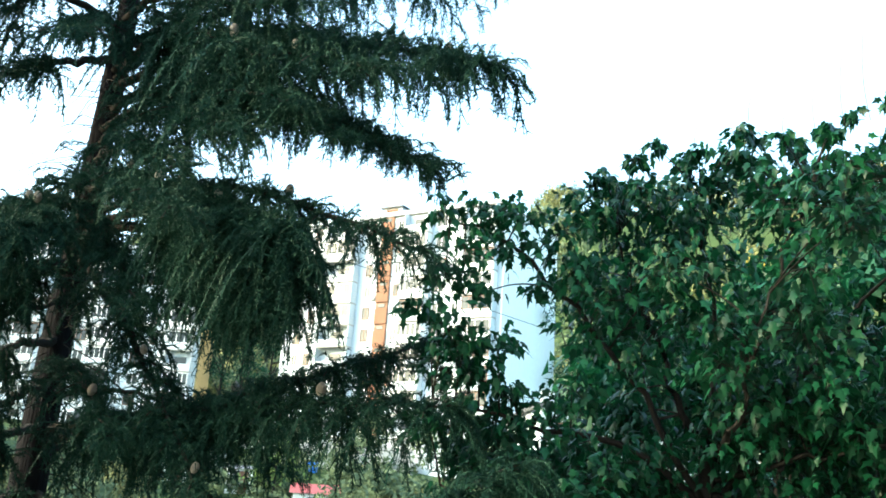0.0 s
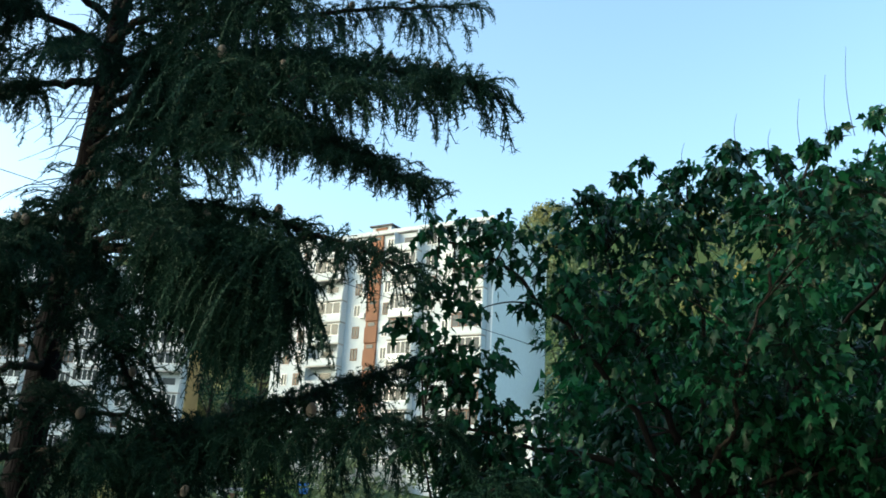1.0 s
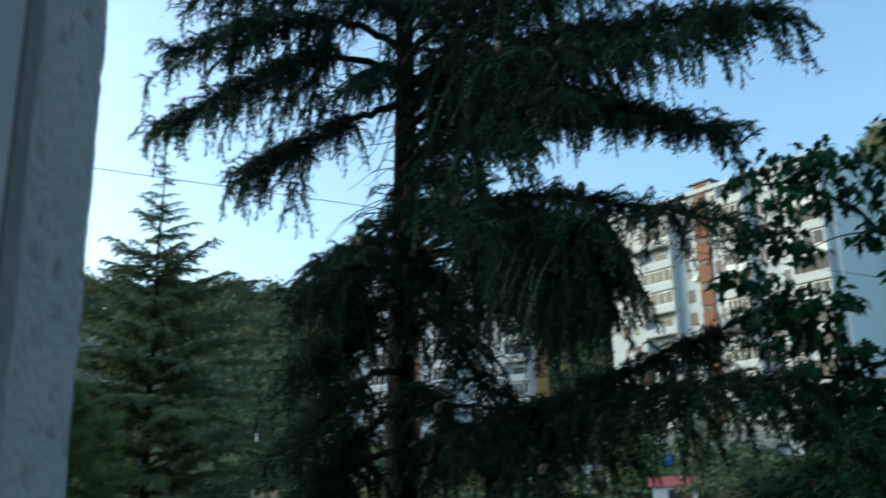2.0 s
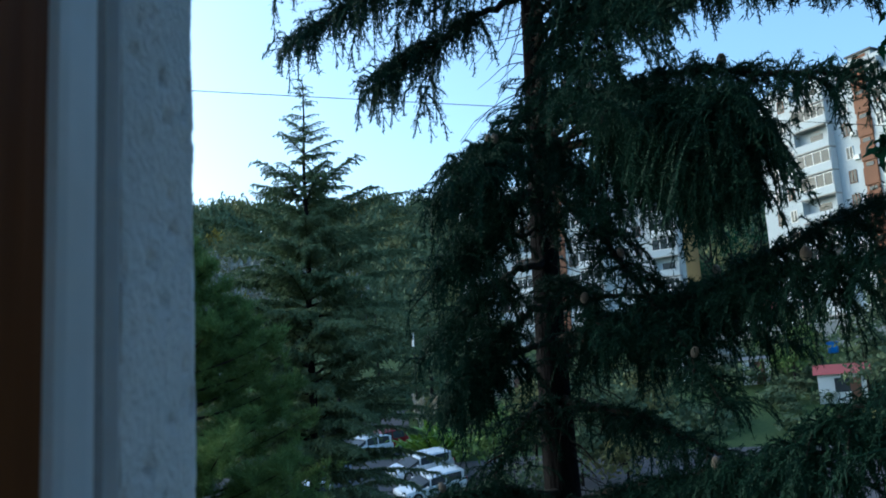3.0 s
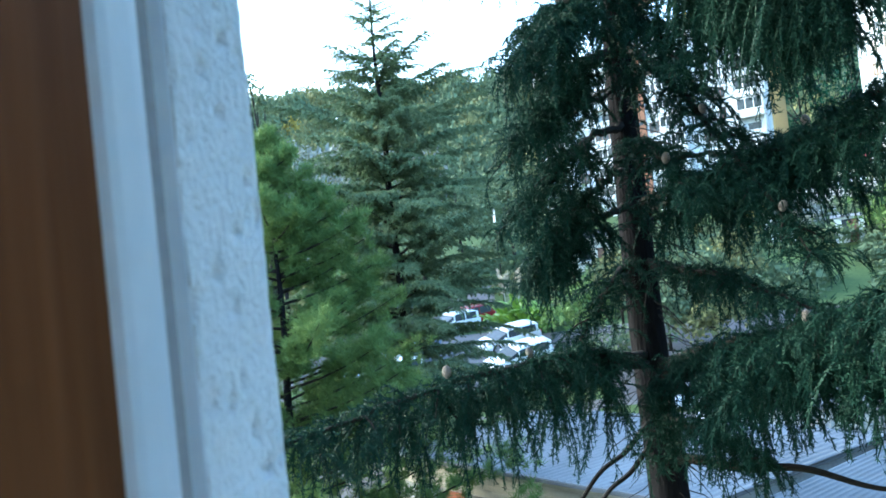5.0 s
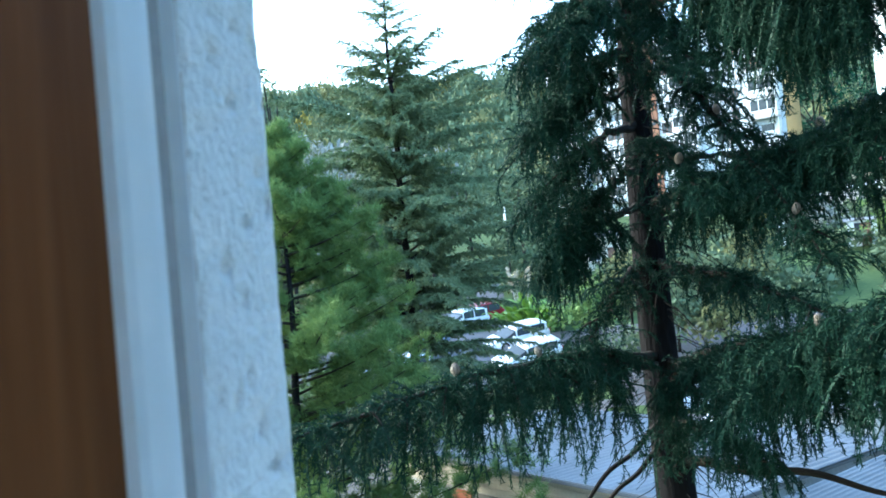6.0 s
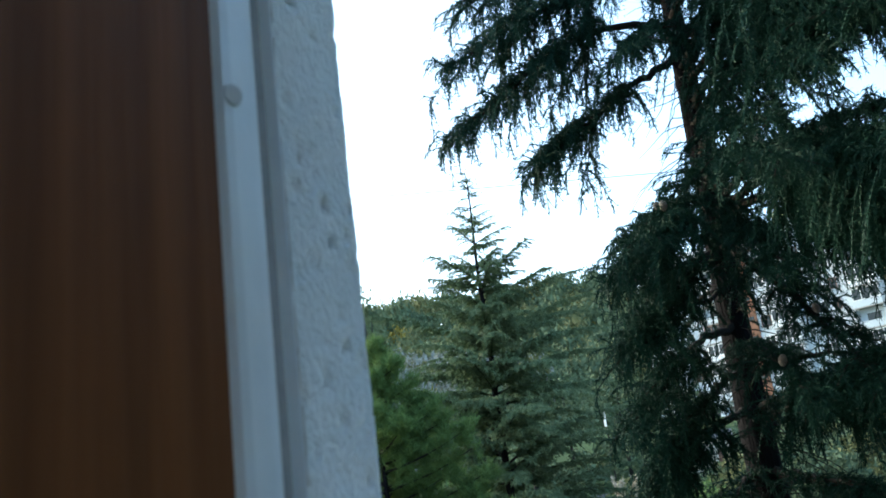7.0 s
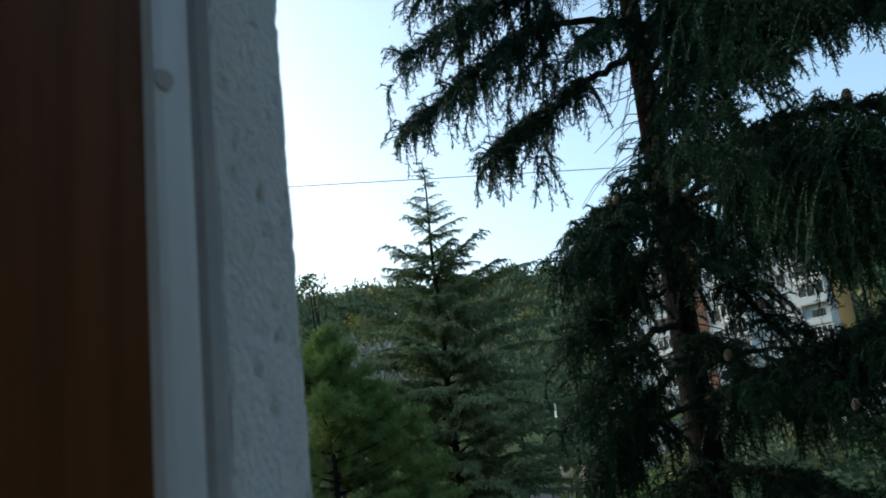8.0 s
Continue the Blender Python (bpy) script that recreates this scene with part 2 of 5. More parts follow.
def strand(reach, drop, rng, step=0.028, needle=0.044, width=0.0078, count=4, side=0.17, core_r=0.0095):
    """A hanging spray: it leaves along +x and droops; short side twigs; all set with needle tufts."""
    length = math.hypot(reach, drop)
    n = max(4, int(length / step))
    s = np.linspace(0, 1, n)
    wob = rng.normal(0, 0.03, 2) * length
    core = np.stack([reach * (1 - (1 - s) ** 1.8), wob[0] * s * s, -drop * s ** 1.7 + wob[1] * s], 1)
    axis = np.gradient(core, axis=0)
    axis /= np.linalg.norm(axis, axis=1)[:, None]
    out = [needle_tris(core, axis, count, needle, width, rng)]
    keep = np.unique(np.linspace(0, n - 1, max(3, n // 4)).astype(int))
    out.append(spine(core[keep], core_r, core_r * 0.35))
    for k in range(2, n - 1, 2):
        a = axis[k] + np.array([0, rng.choice([-1, 1]) * rng.uniform(0.6, 1.3), -0.35])
        a /= np.linalg.norm(a)
        ln = side * rng.uniform(0.4, 1.1) * (1 - 0.6 * s[k])
        m = max(2, int(ln / (step * 1.15)))
        u = np.linspace(0.15, 1, m)[:, None]
        pts = core[k] + a * ln * u + np.array([0, 0, -0.5]) * ln * u * u
        out.append(needle_tris(pts, np.repeat(a[None], m, 0), count, needle, width, rng))
        out.append(spine(np.stack([core[k], pts[-1]]), core_r * 0.75, core_r * 0.3))
    return np.concatenate(out)


def turned(tris, yaw, tilt, scale, at):
    """tris turned about z by yaw and lifted by tilt, scaled and set down at a point."""
    cy, sy, ct, st = math.cos(yaw), math.sin(yaw), math.cos(tilt), math.sin(tilt)
    r = np.array([[cy, -sy, 0], [sy, cy, 0], [0, 0, 1]]) @ np.array([[ct, 0, -st], [0, 1, 0], [st, 0, ct]])
    return tris @ (r.T * scale) + at


_r = np.random.default_rng(3)
CURTAIN = [strand(_r.uniform(0.12, 0.25), h, _r, width=0.009, count=5, side=0.16) for h in (0.3, 0.45, 0.6, 0.75, 0.9, 1.05, 1.2)]
LATERAL = [strand(r_, 0.16, _r) for r_ in (0.2, 0.28, 0.36, 0.42)]
TUFT = [strand(r_, 0.04, _r, side=0.09) for r_ in (0.10, 0.14, 0.18)]


def bough_curve(base, tip, lift, n=24):
    """From base to tip, arched upward by lift, which the tip's droop follows."""
    s = np.linspace(0, 1, n)[:, None]
    p = np.asarray(base) * (1 - s) + np.asarray(tip) * s
    p[:, 2] += lift * np.sin(np.pi * s[:, 0] ** 0.85)
    return p


def cedar_bough(parent, base, tip, lift, hang, spread=0.75, start=0.25, dense=1.0, radius=0.05, seed=0, cones=0):
    """One bough: its limb, its side limbs and the needle sprays that hang from them; some cones on top."""
    rng = np.random.default_rng(seed)
    p = bough_curve(base, tip, lift)
    p[1:] += rng.normal(0, 0.015, p[1:].shape)
    ln = np.linalg.norm(np.diff(p, axis=0), axis=1).sum()
    runs = [(p, np.linspace(radius, 0.008, len(p)))]
    seats = []  # place, direction, how far out
    n = len(p)

    def point(u):
        x = u * (n - 1)
        i = min(int(x), n - 2)
        return p[i] + (p[i + 1] - p[i]) * (x - i), p[i + 1] - p[i]

    count = int(ln * 4.6 * dense)
    for k in range(count):
        u = start * 0.8 + (1 - start * 0.8) * (k + rng.uniform(0, 1)) / count
        q, d = point(min(u, 0.985))
        yaw = math.atan2(d[1], d[0]) + (1 if k % 2 else -1) * rng.uniform(0.6, 1.25)
        sl = spread * 1.2 * (1.05 - 0.66 * u) * rng.uniform(0.55, 1.2)
        s = np.linspace(0, 1, 8)[:, None]
        dr = np.array([math.cos(yaw), math.sin(yaw), rng.uniform(-0.1, 0.25)])
        side = q + dr * sl * s + np.array([0, 0, -0.65 * sl]) * s ** 1.6
        runs.append((side, np.linspace(0.011, 0.003, 8)))
        m = max(3, int(sl / 0.06 * dense))
        for v in rng.uniform(0.12, 1, m):
            i = min(int(v * 7), 6)
            seats.append((side[i] + (side[i + 1] - side[i]) * (v * 7 - i), yaw + rng.choice([-1, 1]) * rng.uniform(0.2, 1.2), u, v))
    for u in rng.uniform(start, 1, int(ln * 34 * dense)):
        q, d = point(u)
        seats.append((q, math.atan2(d[1], d[0]) + rng.choice([-1, 1]) * rng.uniform(0.2, 1.7), u, 0))
    tris = []
    for q, yaw, u, v in seats:
        kind = rng.uniform() * (0.68 if v == 0 else 1.0)
        size = (1.05 - 0.45 * u) * rng.uniform(0.75, 1.15)
        if kind < 0.28:
            tris.append(turned(TUFT[rng.integers(3)], yaw, rng.uniform(0.2, 0.9), 1, q))
        elif kind < 0.56:
            tris.append(turned(LATERAL[rng.integers(4)], yaw, rng.uniform(-0.2, 0.35), size, q))
        else:
            want = hang * 0.78 * rng.uniform(0.5, 1.2) * size
            k = int(np.clip(round((want - 0.3) / 0.15), 0, 6))
            tris.append(turned(CURTAIN[k], yaw, rng.uniform(-0.2, 0.38), max(0.6, want / (0.3 + 0.15 * k)), q))
    # needles set close along the limb and its side limbs
    for line, thick, per in [(p[int(start * n):], 0.055, 150)] + [(r_[0], 0.022, 55) for r_ in runs[1:]]:
        m = max(4, int(per * dense * np.linalg.norm(np.diff(line, axis=0), axis=1).sum()))
        x = rng.uniform(0, len(line) - 1.001, m)
        i = x.astype(int)
        c = line[i] + (line[i + 1] - line[i]) * (x - i)[:, None] + rng.normal(0, thick, (m, 3)) * np.array([1, 1, 0.6])
        c[:, 2] += 0.25 * thick
        ax = line[i + 1] - line[i]
        ax = ax / np.linalg.norm(ax, axis=1)[:, None]
        tris.append(needle_tris(c, ax * 0.5, 6, 0.042, 0.0072, rng))
    # inner foliage: broad dark clumps close under the limbs
    for line, thick, per in [(p[int(start * n):], 0.10, 300)] + [(r_[0], 0.07, 90) for r_ in runs[1:]]:
        m = max(4, int(per * dense * np.linalg.norm(np.diff(line, axis=0), axis=1).sum()))
        x = rng.uniform(0, (len(line) - 1.001) * 0.93, m)
        i = x.astype(int)
        c = line[i] + (line[i + 1] - line[i]) * (x - i)[:, None] + rng.normal(0, thick, (m, 3)) * np.array([1, 1, 0.5])
        c[:, 2] -= rng.uniform(0, 0.2 * hang, m)
        tris.append(needle_tris(c, np.array([[0, 0, -1.2]]).repeat(m, 0), 1, 0.058, 0.012, rng))
    q, d = point(0.97)
    for k in range(5):
        tris.append(turned(LATERAL[k % 4], math.atan2(d[1], d[0]) + rng.uniform(-0.5, 0.5), rng.uniform(-0.4, 0.2), 0.9, q))
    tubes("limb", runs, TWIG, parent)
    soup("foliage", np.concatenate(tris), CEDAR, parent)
    for k in range(cones):
        q, d = point(0.3 + 0.6 * (k + rng.uniform(0.1, 0.9)) / cones)
        cone = new("cone", CONE_MESH)
        cone.parent = parent
        s = rng.uniform(0.85, 1.15)
        cone.matrix_basis = Matrix.Translation(Vector(q) + Vector((rng.uniform(-0.06, 0.06), rng.uniform(-0.06, 0.06), 0.05))) @ Euler((rng.uniform(-0.3, 0.3), rng.uniform(-0.3, 0.3), 0)).to_matrix().to_4x4() @ Matrix.Scale(s, 4)
        tagged(cone, "pale brown barrel-shaped cone")


def cone_mesh():
    """A barrel-shaped cone with shallow rings of scales."""
    bm = bmesh.new()
    rings, sides = 14, 12
    rows = []
    for i in range(rings):
        u = i / (rings - 1)
        r = 0.034 * math.sin(math.pi * (0.06 + 0.88 * u)) ** 0.6
        rows.append([bm.verts.new(((r + 0.0022 * ((i + k) % 2)) * math.cos(2 * math.pi * k / sides), (r + 0.0022 * ((i + k) % 2)) * math.sin(2 * math.pi * k / sides), 0.095 * u)) for k in range(sides)])
    for a, b in zip(rows, rows[1:]):
        for k in range(sides):
            bm.faces.new((a[k], a[(k + 1) % sides], b[(k + 1) % sides], b[k]))
    bm.faces.new(rows[0][::-1])
    bm.faces.new(rows[-1])
    me = bpy.data.meshes.new("cone")
    bm.to_mesh(me)
    bm.free()
    me.materials.append(CONE)
    return me


CONE_MESH = cone_mesh()


# ---- ground: one sheet out to the horizon ----
def ground():
    radii = [0.0] + [3 * 1.09 ** k for k in range(72)]
    radii = [r for r in radii if r < 1400] + [2000, 4000]
    spokes = 120
    verts = [(0, 0, 0)]
    for r in radii[1:]:
        for k in range(spokes):
            a = 2 * math.pi * k / spokes
            x, y = r * math.cos(a), r * math.sin(a)
            verts.append((x, y, ground_z(x, y)))
    faces = [(0, 1 + k, 1 + (k + 1) % spokes) for k in range(spokes)]
    for i in range(len(radii) - 2):
        for k in range(spokes):
            a, b = 1 + i * spokes + k, 1 + i * spokes + (k + 1) % spokes
            faces.append((a, a + spokes, b + spokes, b))
    return tagged(link_mesh("ground", verts, faces, GRASS, smooth=True), "grassy ground rising to a wooded hill", "ground", kind="structure")


ground()

# ---- the room and its window; local axes: t along the wall, n outward ----
PHI = radians(28)
OUT = Matrix.Translation((-0.415, 0.459, 0)) @ Matrix.Rotation(PHI, 4, "Z")
SILL, HEAD, WIDE, THICK = 7.3, 8.85, 1.35, 0.40
FLOOR_Z, CEIL_Z = 6.4, 9.1


def placed(ob, m=OUT):
    ob.matrix_world = m
    return ob


def window_wall():
    bm = bmesh.new()
    xs, zs = (-22.0, -0.02, WIDE + 0.02, 24.0), (-1.0, SILL - 0.02, HEAD + 0.02, 15.2)
    for i in range(3):
        for k in range(3):
            if (i, k) != (1, 1):
                box_bm(xs[i], xs[i + 1], -THICK, -0.02, zs[k], zs[k + 1], bm=bm)
    return tagged(placed(part("wall_window", bm, HOUSE)), "pale rendered outer wall with a window opening", "wall", kind="structure")


def stucco_jamb():
    """The rough plaster on the left reveal, wrapped round the outer corner onto the facade."""
    step, z0, z1 = 0.006, SILL, HEAD
    prof = []
    for k in range(22):
        prof.append((0.0, -0.125 + 0.112 * k / 21, 1, 0))
    for k in range(1, 6):
        a = math.pi / 2 * k / 6
        prof.append((-0.013 + 0.013 * math.cos(a), -0.013 + 0.013 * math.sin(a), math.cos(a), math.sin(a)))
    for k in range(26):
        prof.append((-0.013 - 0.18 * k / 25, 0.0, 0, 1))
    nz = int((z1 - z0) / step)
    verts, faces = [], []
    for j in range(nz + 1):
        z = z0 + (z1 - z0) * j / nz
        for x, y, nx, ny in prof:
            v = Vector((x, y, z))
            h = 0.0013 * noise.noise(v * 14) + 0.0009 * noise.noise(v * 75 + Vector((3, 1, 7)))
            pit = noise.noise(Vector((x * 85, y * 85, z * 75)) + Vector((9, 4, 2)))
            h -= 0.03 * max(0.0, pit - 0.36)
            verts.append((x + nx * h, y + ny * h, z))
    w = len(prof)
    for j in range(nz):
        for k in range(w - 1):
            a = j * w + k
            faces.append((a, a + 1, a + w + 1, a + w))
    ob = link_mesh("trim_stucco", verts, faces, STUCCO, smooth=True)
    return tagged(placed(ob), "rough white stucco on the window reveal", "wall trim", kind="structure")


def profile_bm(profile, z0, z1):
    """A closed outline in t, n drawn up from z0 to z1."""
    bm = bmesh.new()
    lo = [bm.verts.new((x, y, z0)) for x, y in profile]
    hi = [bm.verts.new((x, y, z1)) for x, y in profile]
    for k in range(len(profile)):
        j = (k + 1) % len(profile)
        bm.faces.new((lo[k], lo[j], hi[j], hi[k]))
    bm.faces.new(lo[::-1])
    bm.faces.new(hi)
    bmesh.ops.recalc_face_normals(bm, faces=bm.faces)
    return bm


def window_unit():
    unit = tagged(new("window_1"), "white plastic window frame set in the stucco reveal", "window", kind="structure")
    unit.matrix_world = OUT
    for side in (0, 1):
        f = (lambda x: x) if side == 0 else (lambda x: WIDE - x)
        outline = [(f(x), y) for x, y in ((-0.06, -0.126), (0.000, -0.126), (0.000, -0.128), (-0.003, -0.131), (-0.008, -0.136), (-0.0105, -0.142), (-0.0095, -0.148),
                                          (-0.006, -0.153), (-0.001, -0.158), (0.0035, -0.163), (0.0055, -0.168), (0.0065, -0.176), (0.0065, -0.198), (0.005, -0.206), (0.001, -0.212), (-0.004, -0.216), (-0.06, -0.216))]
        part("window_frame", profile_bm(outline, SILL + 0.0, HEAD), PVC, unit)
        part("gasket", profile_bm([(f(-0.016), -0.134), (f(-0.006), -0.134), (f(-0.006), -0.139), (f(-0.0075), -0.145), (f(-0.016), -0.146)], SILL, HEAD), GASKET, unit, "grey rubber gasket")
    part("window_frame", box_bm(0.01, WIDE - 0.01, -0.216, -0.126, SILL - 0.02, SILL + 0.05, 0.004), PVC, unit)
    part("window_frame", box_bm(0.01, WIDE - 0.01, -0.216, -0.126, HEAD - 0.05, HEAD + 0.02, 0.004), PVC, unit)
    bm = bmesh.new()
    bmesh.ops.create_cone(bm, cap_ends=True, segments=24, radius1=0.0075, radius2=0.0065, depth=0.004)
    bmesh.ops.transform(bm, matrix=Matrix.Translation((0.0068, -0.199, 8.158)) @ Matrix.Rotation(radians(-28), 4, "Z") @ Matrix.Rotation(radians(90), 4, "Y"), verts=bm.verts)
    part("screw_cap", bm, PVC, unit, "round white plastic screw cap")
    part("window_sill", box_bm(-0.02, WIDE + 0.02, -0.126, 0.04, SILL - 0.03, SILL - 0.002, 0.004), PVC, unit)


def room():
    d = 3.6
    x0, x1, y1 = -1.6, 2.9, -THICK
    tagged(placed(part("floor", box_bm(x0, x1, y1 - d, y1, FLOOR_Z - 0.2, FLOOR_Z), FLOORING)), "brown wooden floor of a dim room", "floor", kind="structure")
    tagged(placed(part("ceiling", box_bm(x0, x1, y1 - d, y1, CEIL_Z, CEIL_Z + 0.2), PLASTER)), "plain plaster ceiling", "ceiling", kind="structure")
    for nm, b in (("wall_west", (x0 - 0.2, x0, y1 - d, y1)), ("wall_east", (x1, x1 + 0.2, y1 - d, y1)), ("wall_back", (x0 - 0.2, x1 + 0.2, y1 - d - 0.2, y1 - d))):
        tagged(placed(part(nm, box_bm(*b, FLOOR_Z - 0.2, CEIL_Z + 0.2), PLASTER)), "plain plaster wall of the room", "wall", kind="structure")
    for a, b in ((-0.16, 0.009), (WIDE - 0.009, WIDE + 0.16)):
        tagged(placed(part("trim_window", box_bm(a, b, -0.405, -0.2175, SILL - 0.02, HEAD + 0.02, 0.006), WOOD)), "varnished reddish-brown wooden window lining", "window lining", kind="structure")


def house_shell():
    """The rest of the house that the window belongs to: its ends, back and flat roof."""
    for nm, b in (("wall_end_west", (-22.0, -21.7, -11.0, -THICK - 0.01, -1.0, 15.2)), ("wall_end_east", (23.7, 24.0, -11.0, -THICK - 0.01, -1.0, 15.2)), ("wall_rear", (-22.0, 24.0, -11.3, -11.01, -1.0, 15.2))):
        tagged(placed(part(nm, box_bm(*b), HOUSE)), "pale rendered outer wall of the house", "wall", kind="structure")
    tagged(placed(part("roof_house", box_bm(-22.2, 24.2, -11.5, 0.2, 15.21, 15.5), ROOF_DARK)), "flat dark roof of the house", "roof", kind="structure")


window_wall()
house_shell()
stucco_jamb()
window_unit()
room()

# ---- the large cedar before the window ----
TX, TY = -3.99, 8.07


def polar(az, d, z):
    """Plan place at a compass angle to the left of +y and a distance from the window, at the height z."""
    return (-d * math.sin(radians(az)), d * math.cos(radians(az)), z)


def cedar_tree():
    tree = empty_at("cedar_tree", Matrix.Identity(4), "tall dark green deodar cedar with drooping boughs and pale cones", "tree")
    zs = np.linspace(-0.2, 17.5, 60)
    verts, faces = [], []
    sides = 28
    for i, z in enumerate(zs):
        r = 0.24 * (1 - z / 19.5) + 0.02 + 0.14 * math.exp(-max(z, 0) * 2.2)
        for k in range(sides):
            t = 2 * math.pi * k / sides
            rr = r * (1 + 0.07 * noise.noise((math.cos(t) * 3.5, math.sin(t) * 3.5, z * 1.1)) + 0.05 * noise.noise((math.cos(t) * 9, math.sin(t) * 9, z * 2.0)))
            verts.append((TX + rr * math.cos(t) + 0.05 * math.sin(z * 0.6), TY + rr * math.sin(t), z))
    for i in range(len(zs) - 1):
        for k in range(sides):
            j = (k + 1) % sides
            faces.append((i * sides + k, i * sides + j, (i + 1) * sides + j, (i + 1) * sides + k))
    faces.append(tuple(range((len(zs) - 1) * sides, len(zs) * sides)))
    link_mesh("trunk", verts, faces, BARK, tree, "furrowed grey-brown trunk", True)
    # height on the trunk, tip (compass angle, distance, height), arch, hang, spread, cones
    crown = [
        (12.9, (21.0, 6.6, 12.2), 0.30, 0.8, 0.5, 1),
        (12.6, (15.5, 6.4, 12.0), 0.30, 1.0, 0.6, 1),
        (11.8, (0.1, 6.0, 11.2), 0.45, 0.85, 0.6, 9),
        (11.5, (8.0, 5.8, 11.0), 0.45, 0.9, 0.6, 2),
        (11.9, (14.0, 6.0, 11.9), 0.3, 1.1, 0.45, 1),
        (12.0, (17.0, 6.3, 11.25), 0.35, 1.3, 0.45, 3),
        (13.2, (5.0, 8.6, 14.2), 0.25, 0.8, 0.75, 2),
        (11.6, (4.4, 6.3, 10.5), 0.45, 0.55, 0.45, 0),
        (12.0, (10.5, 6.2, 10.6), 0.50, 0.8, 0.50, 1),
        (12.35, (1.0, 9.2, 14.0), 0.25, 0.75, 0.75, 3),
    ]
    upper = [
        (12.2, (36.8, 8.1, 10.95), 0.10, 0.8, 0.85, 0),
        (12.55, (41.4, 7.9, 11.4), 0.40, 0.75, 0.90, 2),
        (12.9, (42.0, 7.9, 12.1), 0.35, 0.75, 0.90, 0),
        (13.3, (40.4, 8.2, 12.9), 0.30, 0.75, 0.85, 0),
        (10.5, (32.0, 7.1, 9.45), 0.30, 0.8, 0.62, 3),
        (9.9, (33.0, 7.4, 8.9), 0.28, 0.75, 0.65, 0),
        (9.2, (33.4, 7.6, 8.3), 0.22, 0.7, 0.6, 0),
        (8.4, (32.8, 7.8, 7.8), 0.15, 0.8, 0.5, 0),
        (11.2, (17.2, 6.1, 10.5), 0.30, 0.85, 0.4, 0),
        (11.0, (21.0, 6.4, 10.25), 0.25, 0.6, 0.35, 0),
        (12.4, (29.0, 7.2, 11.5), 0.20, 0.7, 0.6, 0),
        (13.2, (29.5, 7.6, 12.6), 0.20, 0.7, 0.6, 0),
        (11.35, (13.6, 6.0, 10.75), 0.30, 0.85, 0.45, 1),
    ]
    wall_side = [
        (10.4, (30.5, 7.0, 9.7), 0.25, 1.0, 0.6, 1),
        (10.65, (4.0, 5.9, 9.68), 0.30, 0.75, 0.60, 2),
        (10.7, (20.5, 5.9, 9.75), 0.25, 0.55, 0.55, 2),
        (10.45, (13.2, 5.9, 9.72), 0.25, 1.5, 0.35, 1),
        (10.3, (13.6, 6.6, 9.5), 0.22, 1.3, 0.35, 0),
        (10.4, (12.4, 6.2, 9.6), 0.22, 1.4, 0.32, 0),
        (10.35, (14.4, 6.1, 9.6), 0.22, 1.4, 0.26, 0),
        (8.4, (1.5, 6.0, 8.66), 0.10, 0.85, 0.45, 2),
        (8.3, (2.2, 6.6, 9.25), -0.05, 0.6, 0.5, 1),
        (10.1, (15.6, 6.5, 7.7), 0.15, 0.6, 0.45, 3),
    ]
    middle = [
        (6.9, (52.0, 5.3, 6.95), 0.20, 1.0, 0.5, 2),
        (6.8, (45.0, 6.1, 6.85), 0.15, 1.0, 0.5, 0),
        (6.85, (-3.0, 4.8, 8.24), -0.28, 0.9, 0.6, 1),
        (9.0, (22.6, 7.0, 8.3), 0.15, 0.6, 0.3, 1),
        (7.8, (15.5, 7.0, 7.3), 0.10, 0.6, 0.4, 0),
        (10.2, (22.4, 6.9, 9.3), 0.20, 0.55, 0.3, 0),
        (6.8, (9.5, 6.2, 6.95), 0.10, 0.8, 0.6, 0),
    ]
    lower = [
        (6.7, (11.0, 6.3, 6.9), 0.10, 0.6, 0.45, 0),
        (6.8, (7.0, 5.7, 7.5), 0.05, 0.7, 0.55, 0),
        (6.3, (20.5, 7.4, 6.15), 0.05, 0.7, 0.4, 0),
        (9.9, (32.2, 7.4, 9.05), 0.18, 0.9, 0.4, 0),
        (8.8, (32.6, 7.7, 7.95), 0.15, 0.8, 0.4, 0),
        (7.9, (31.0, 7.9, 7.15), 0.12, 0.7, 0.5, 0),
    ]
    for i, (z0, tip, lift, hang, spread, cones) in enumerate(crown + upper + wall_side + middle + lower):
        cedar_bough(tree, (TX, TY, z0), polar(*tip), lift, hang, spread, seed=40 + i, cones=cones, dense=1.3 if 30.4 < tip[0] < 35.5 and 8 < z0 < 11 else 1.7 if tip[0] < 8 and 11 < z0 < 12 else 2.0 if 12 < tip[0] < 15 and 9.9 < z0 < 10.8 else 1.5 if tip[0] < 5 and z0 < 9 else 1.0 if tip[0] > 43 else 1.25 if tip[0] > 35 else 1.0 if 9.9 < z0 < 10.8 or z0 < 7.2 else 0.85, start=0.62 if 12 < tip[0] < 15 and 9.9 < z0 < 10.8 else 0.36 if 35 < tip[0] < 44 and z0 > 12 else 0.48 if 28 < tip[0] < 35.5 and 8 < z0 < 11 else 0.3 if z0 > 10.9 else 0.16)
    # boughs on the far side, thinner
    for i, (z0, turn, ln) in enumerate(((8.2, 60, 2.2), (9.0, 100, 2.4), (9.6, 140, 2.2), (10.4, 40, 2.3), (11.2, 110, 2.2), (12.4, 70, 2.0), (13.6, 100, 2.0), (8.7, 10, 2.2), (7.6, 80, 1.9))):
        a = radians(turn)
        cedar_bough(tree, (TX, TY, z0), (TX + ln * math.cos(a), TY + ln * math.sin(a), z0 - 0.5), 0.3, 0.5, 0.55, start=0.4, dense=0.5, radius=0.03, seed=90 + i)
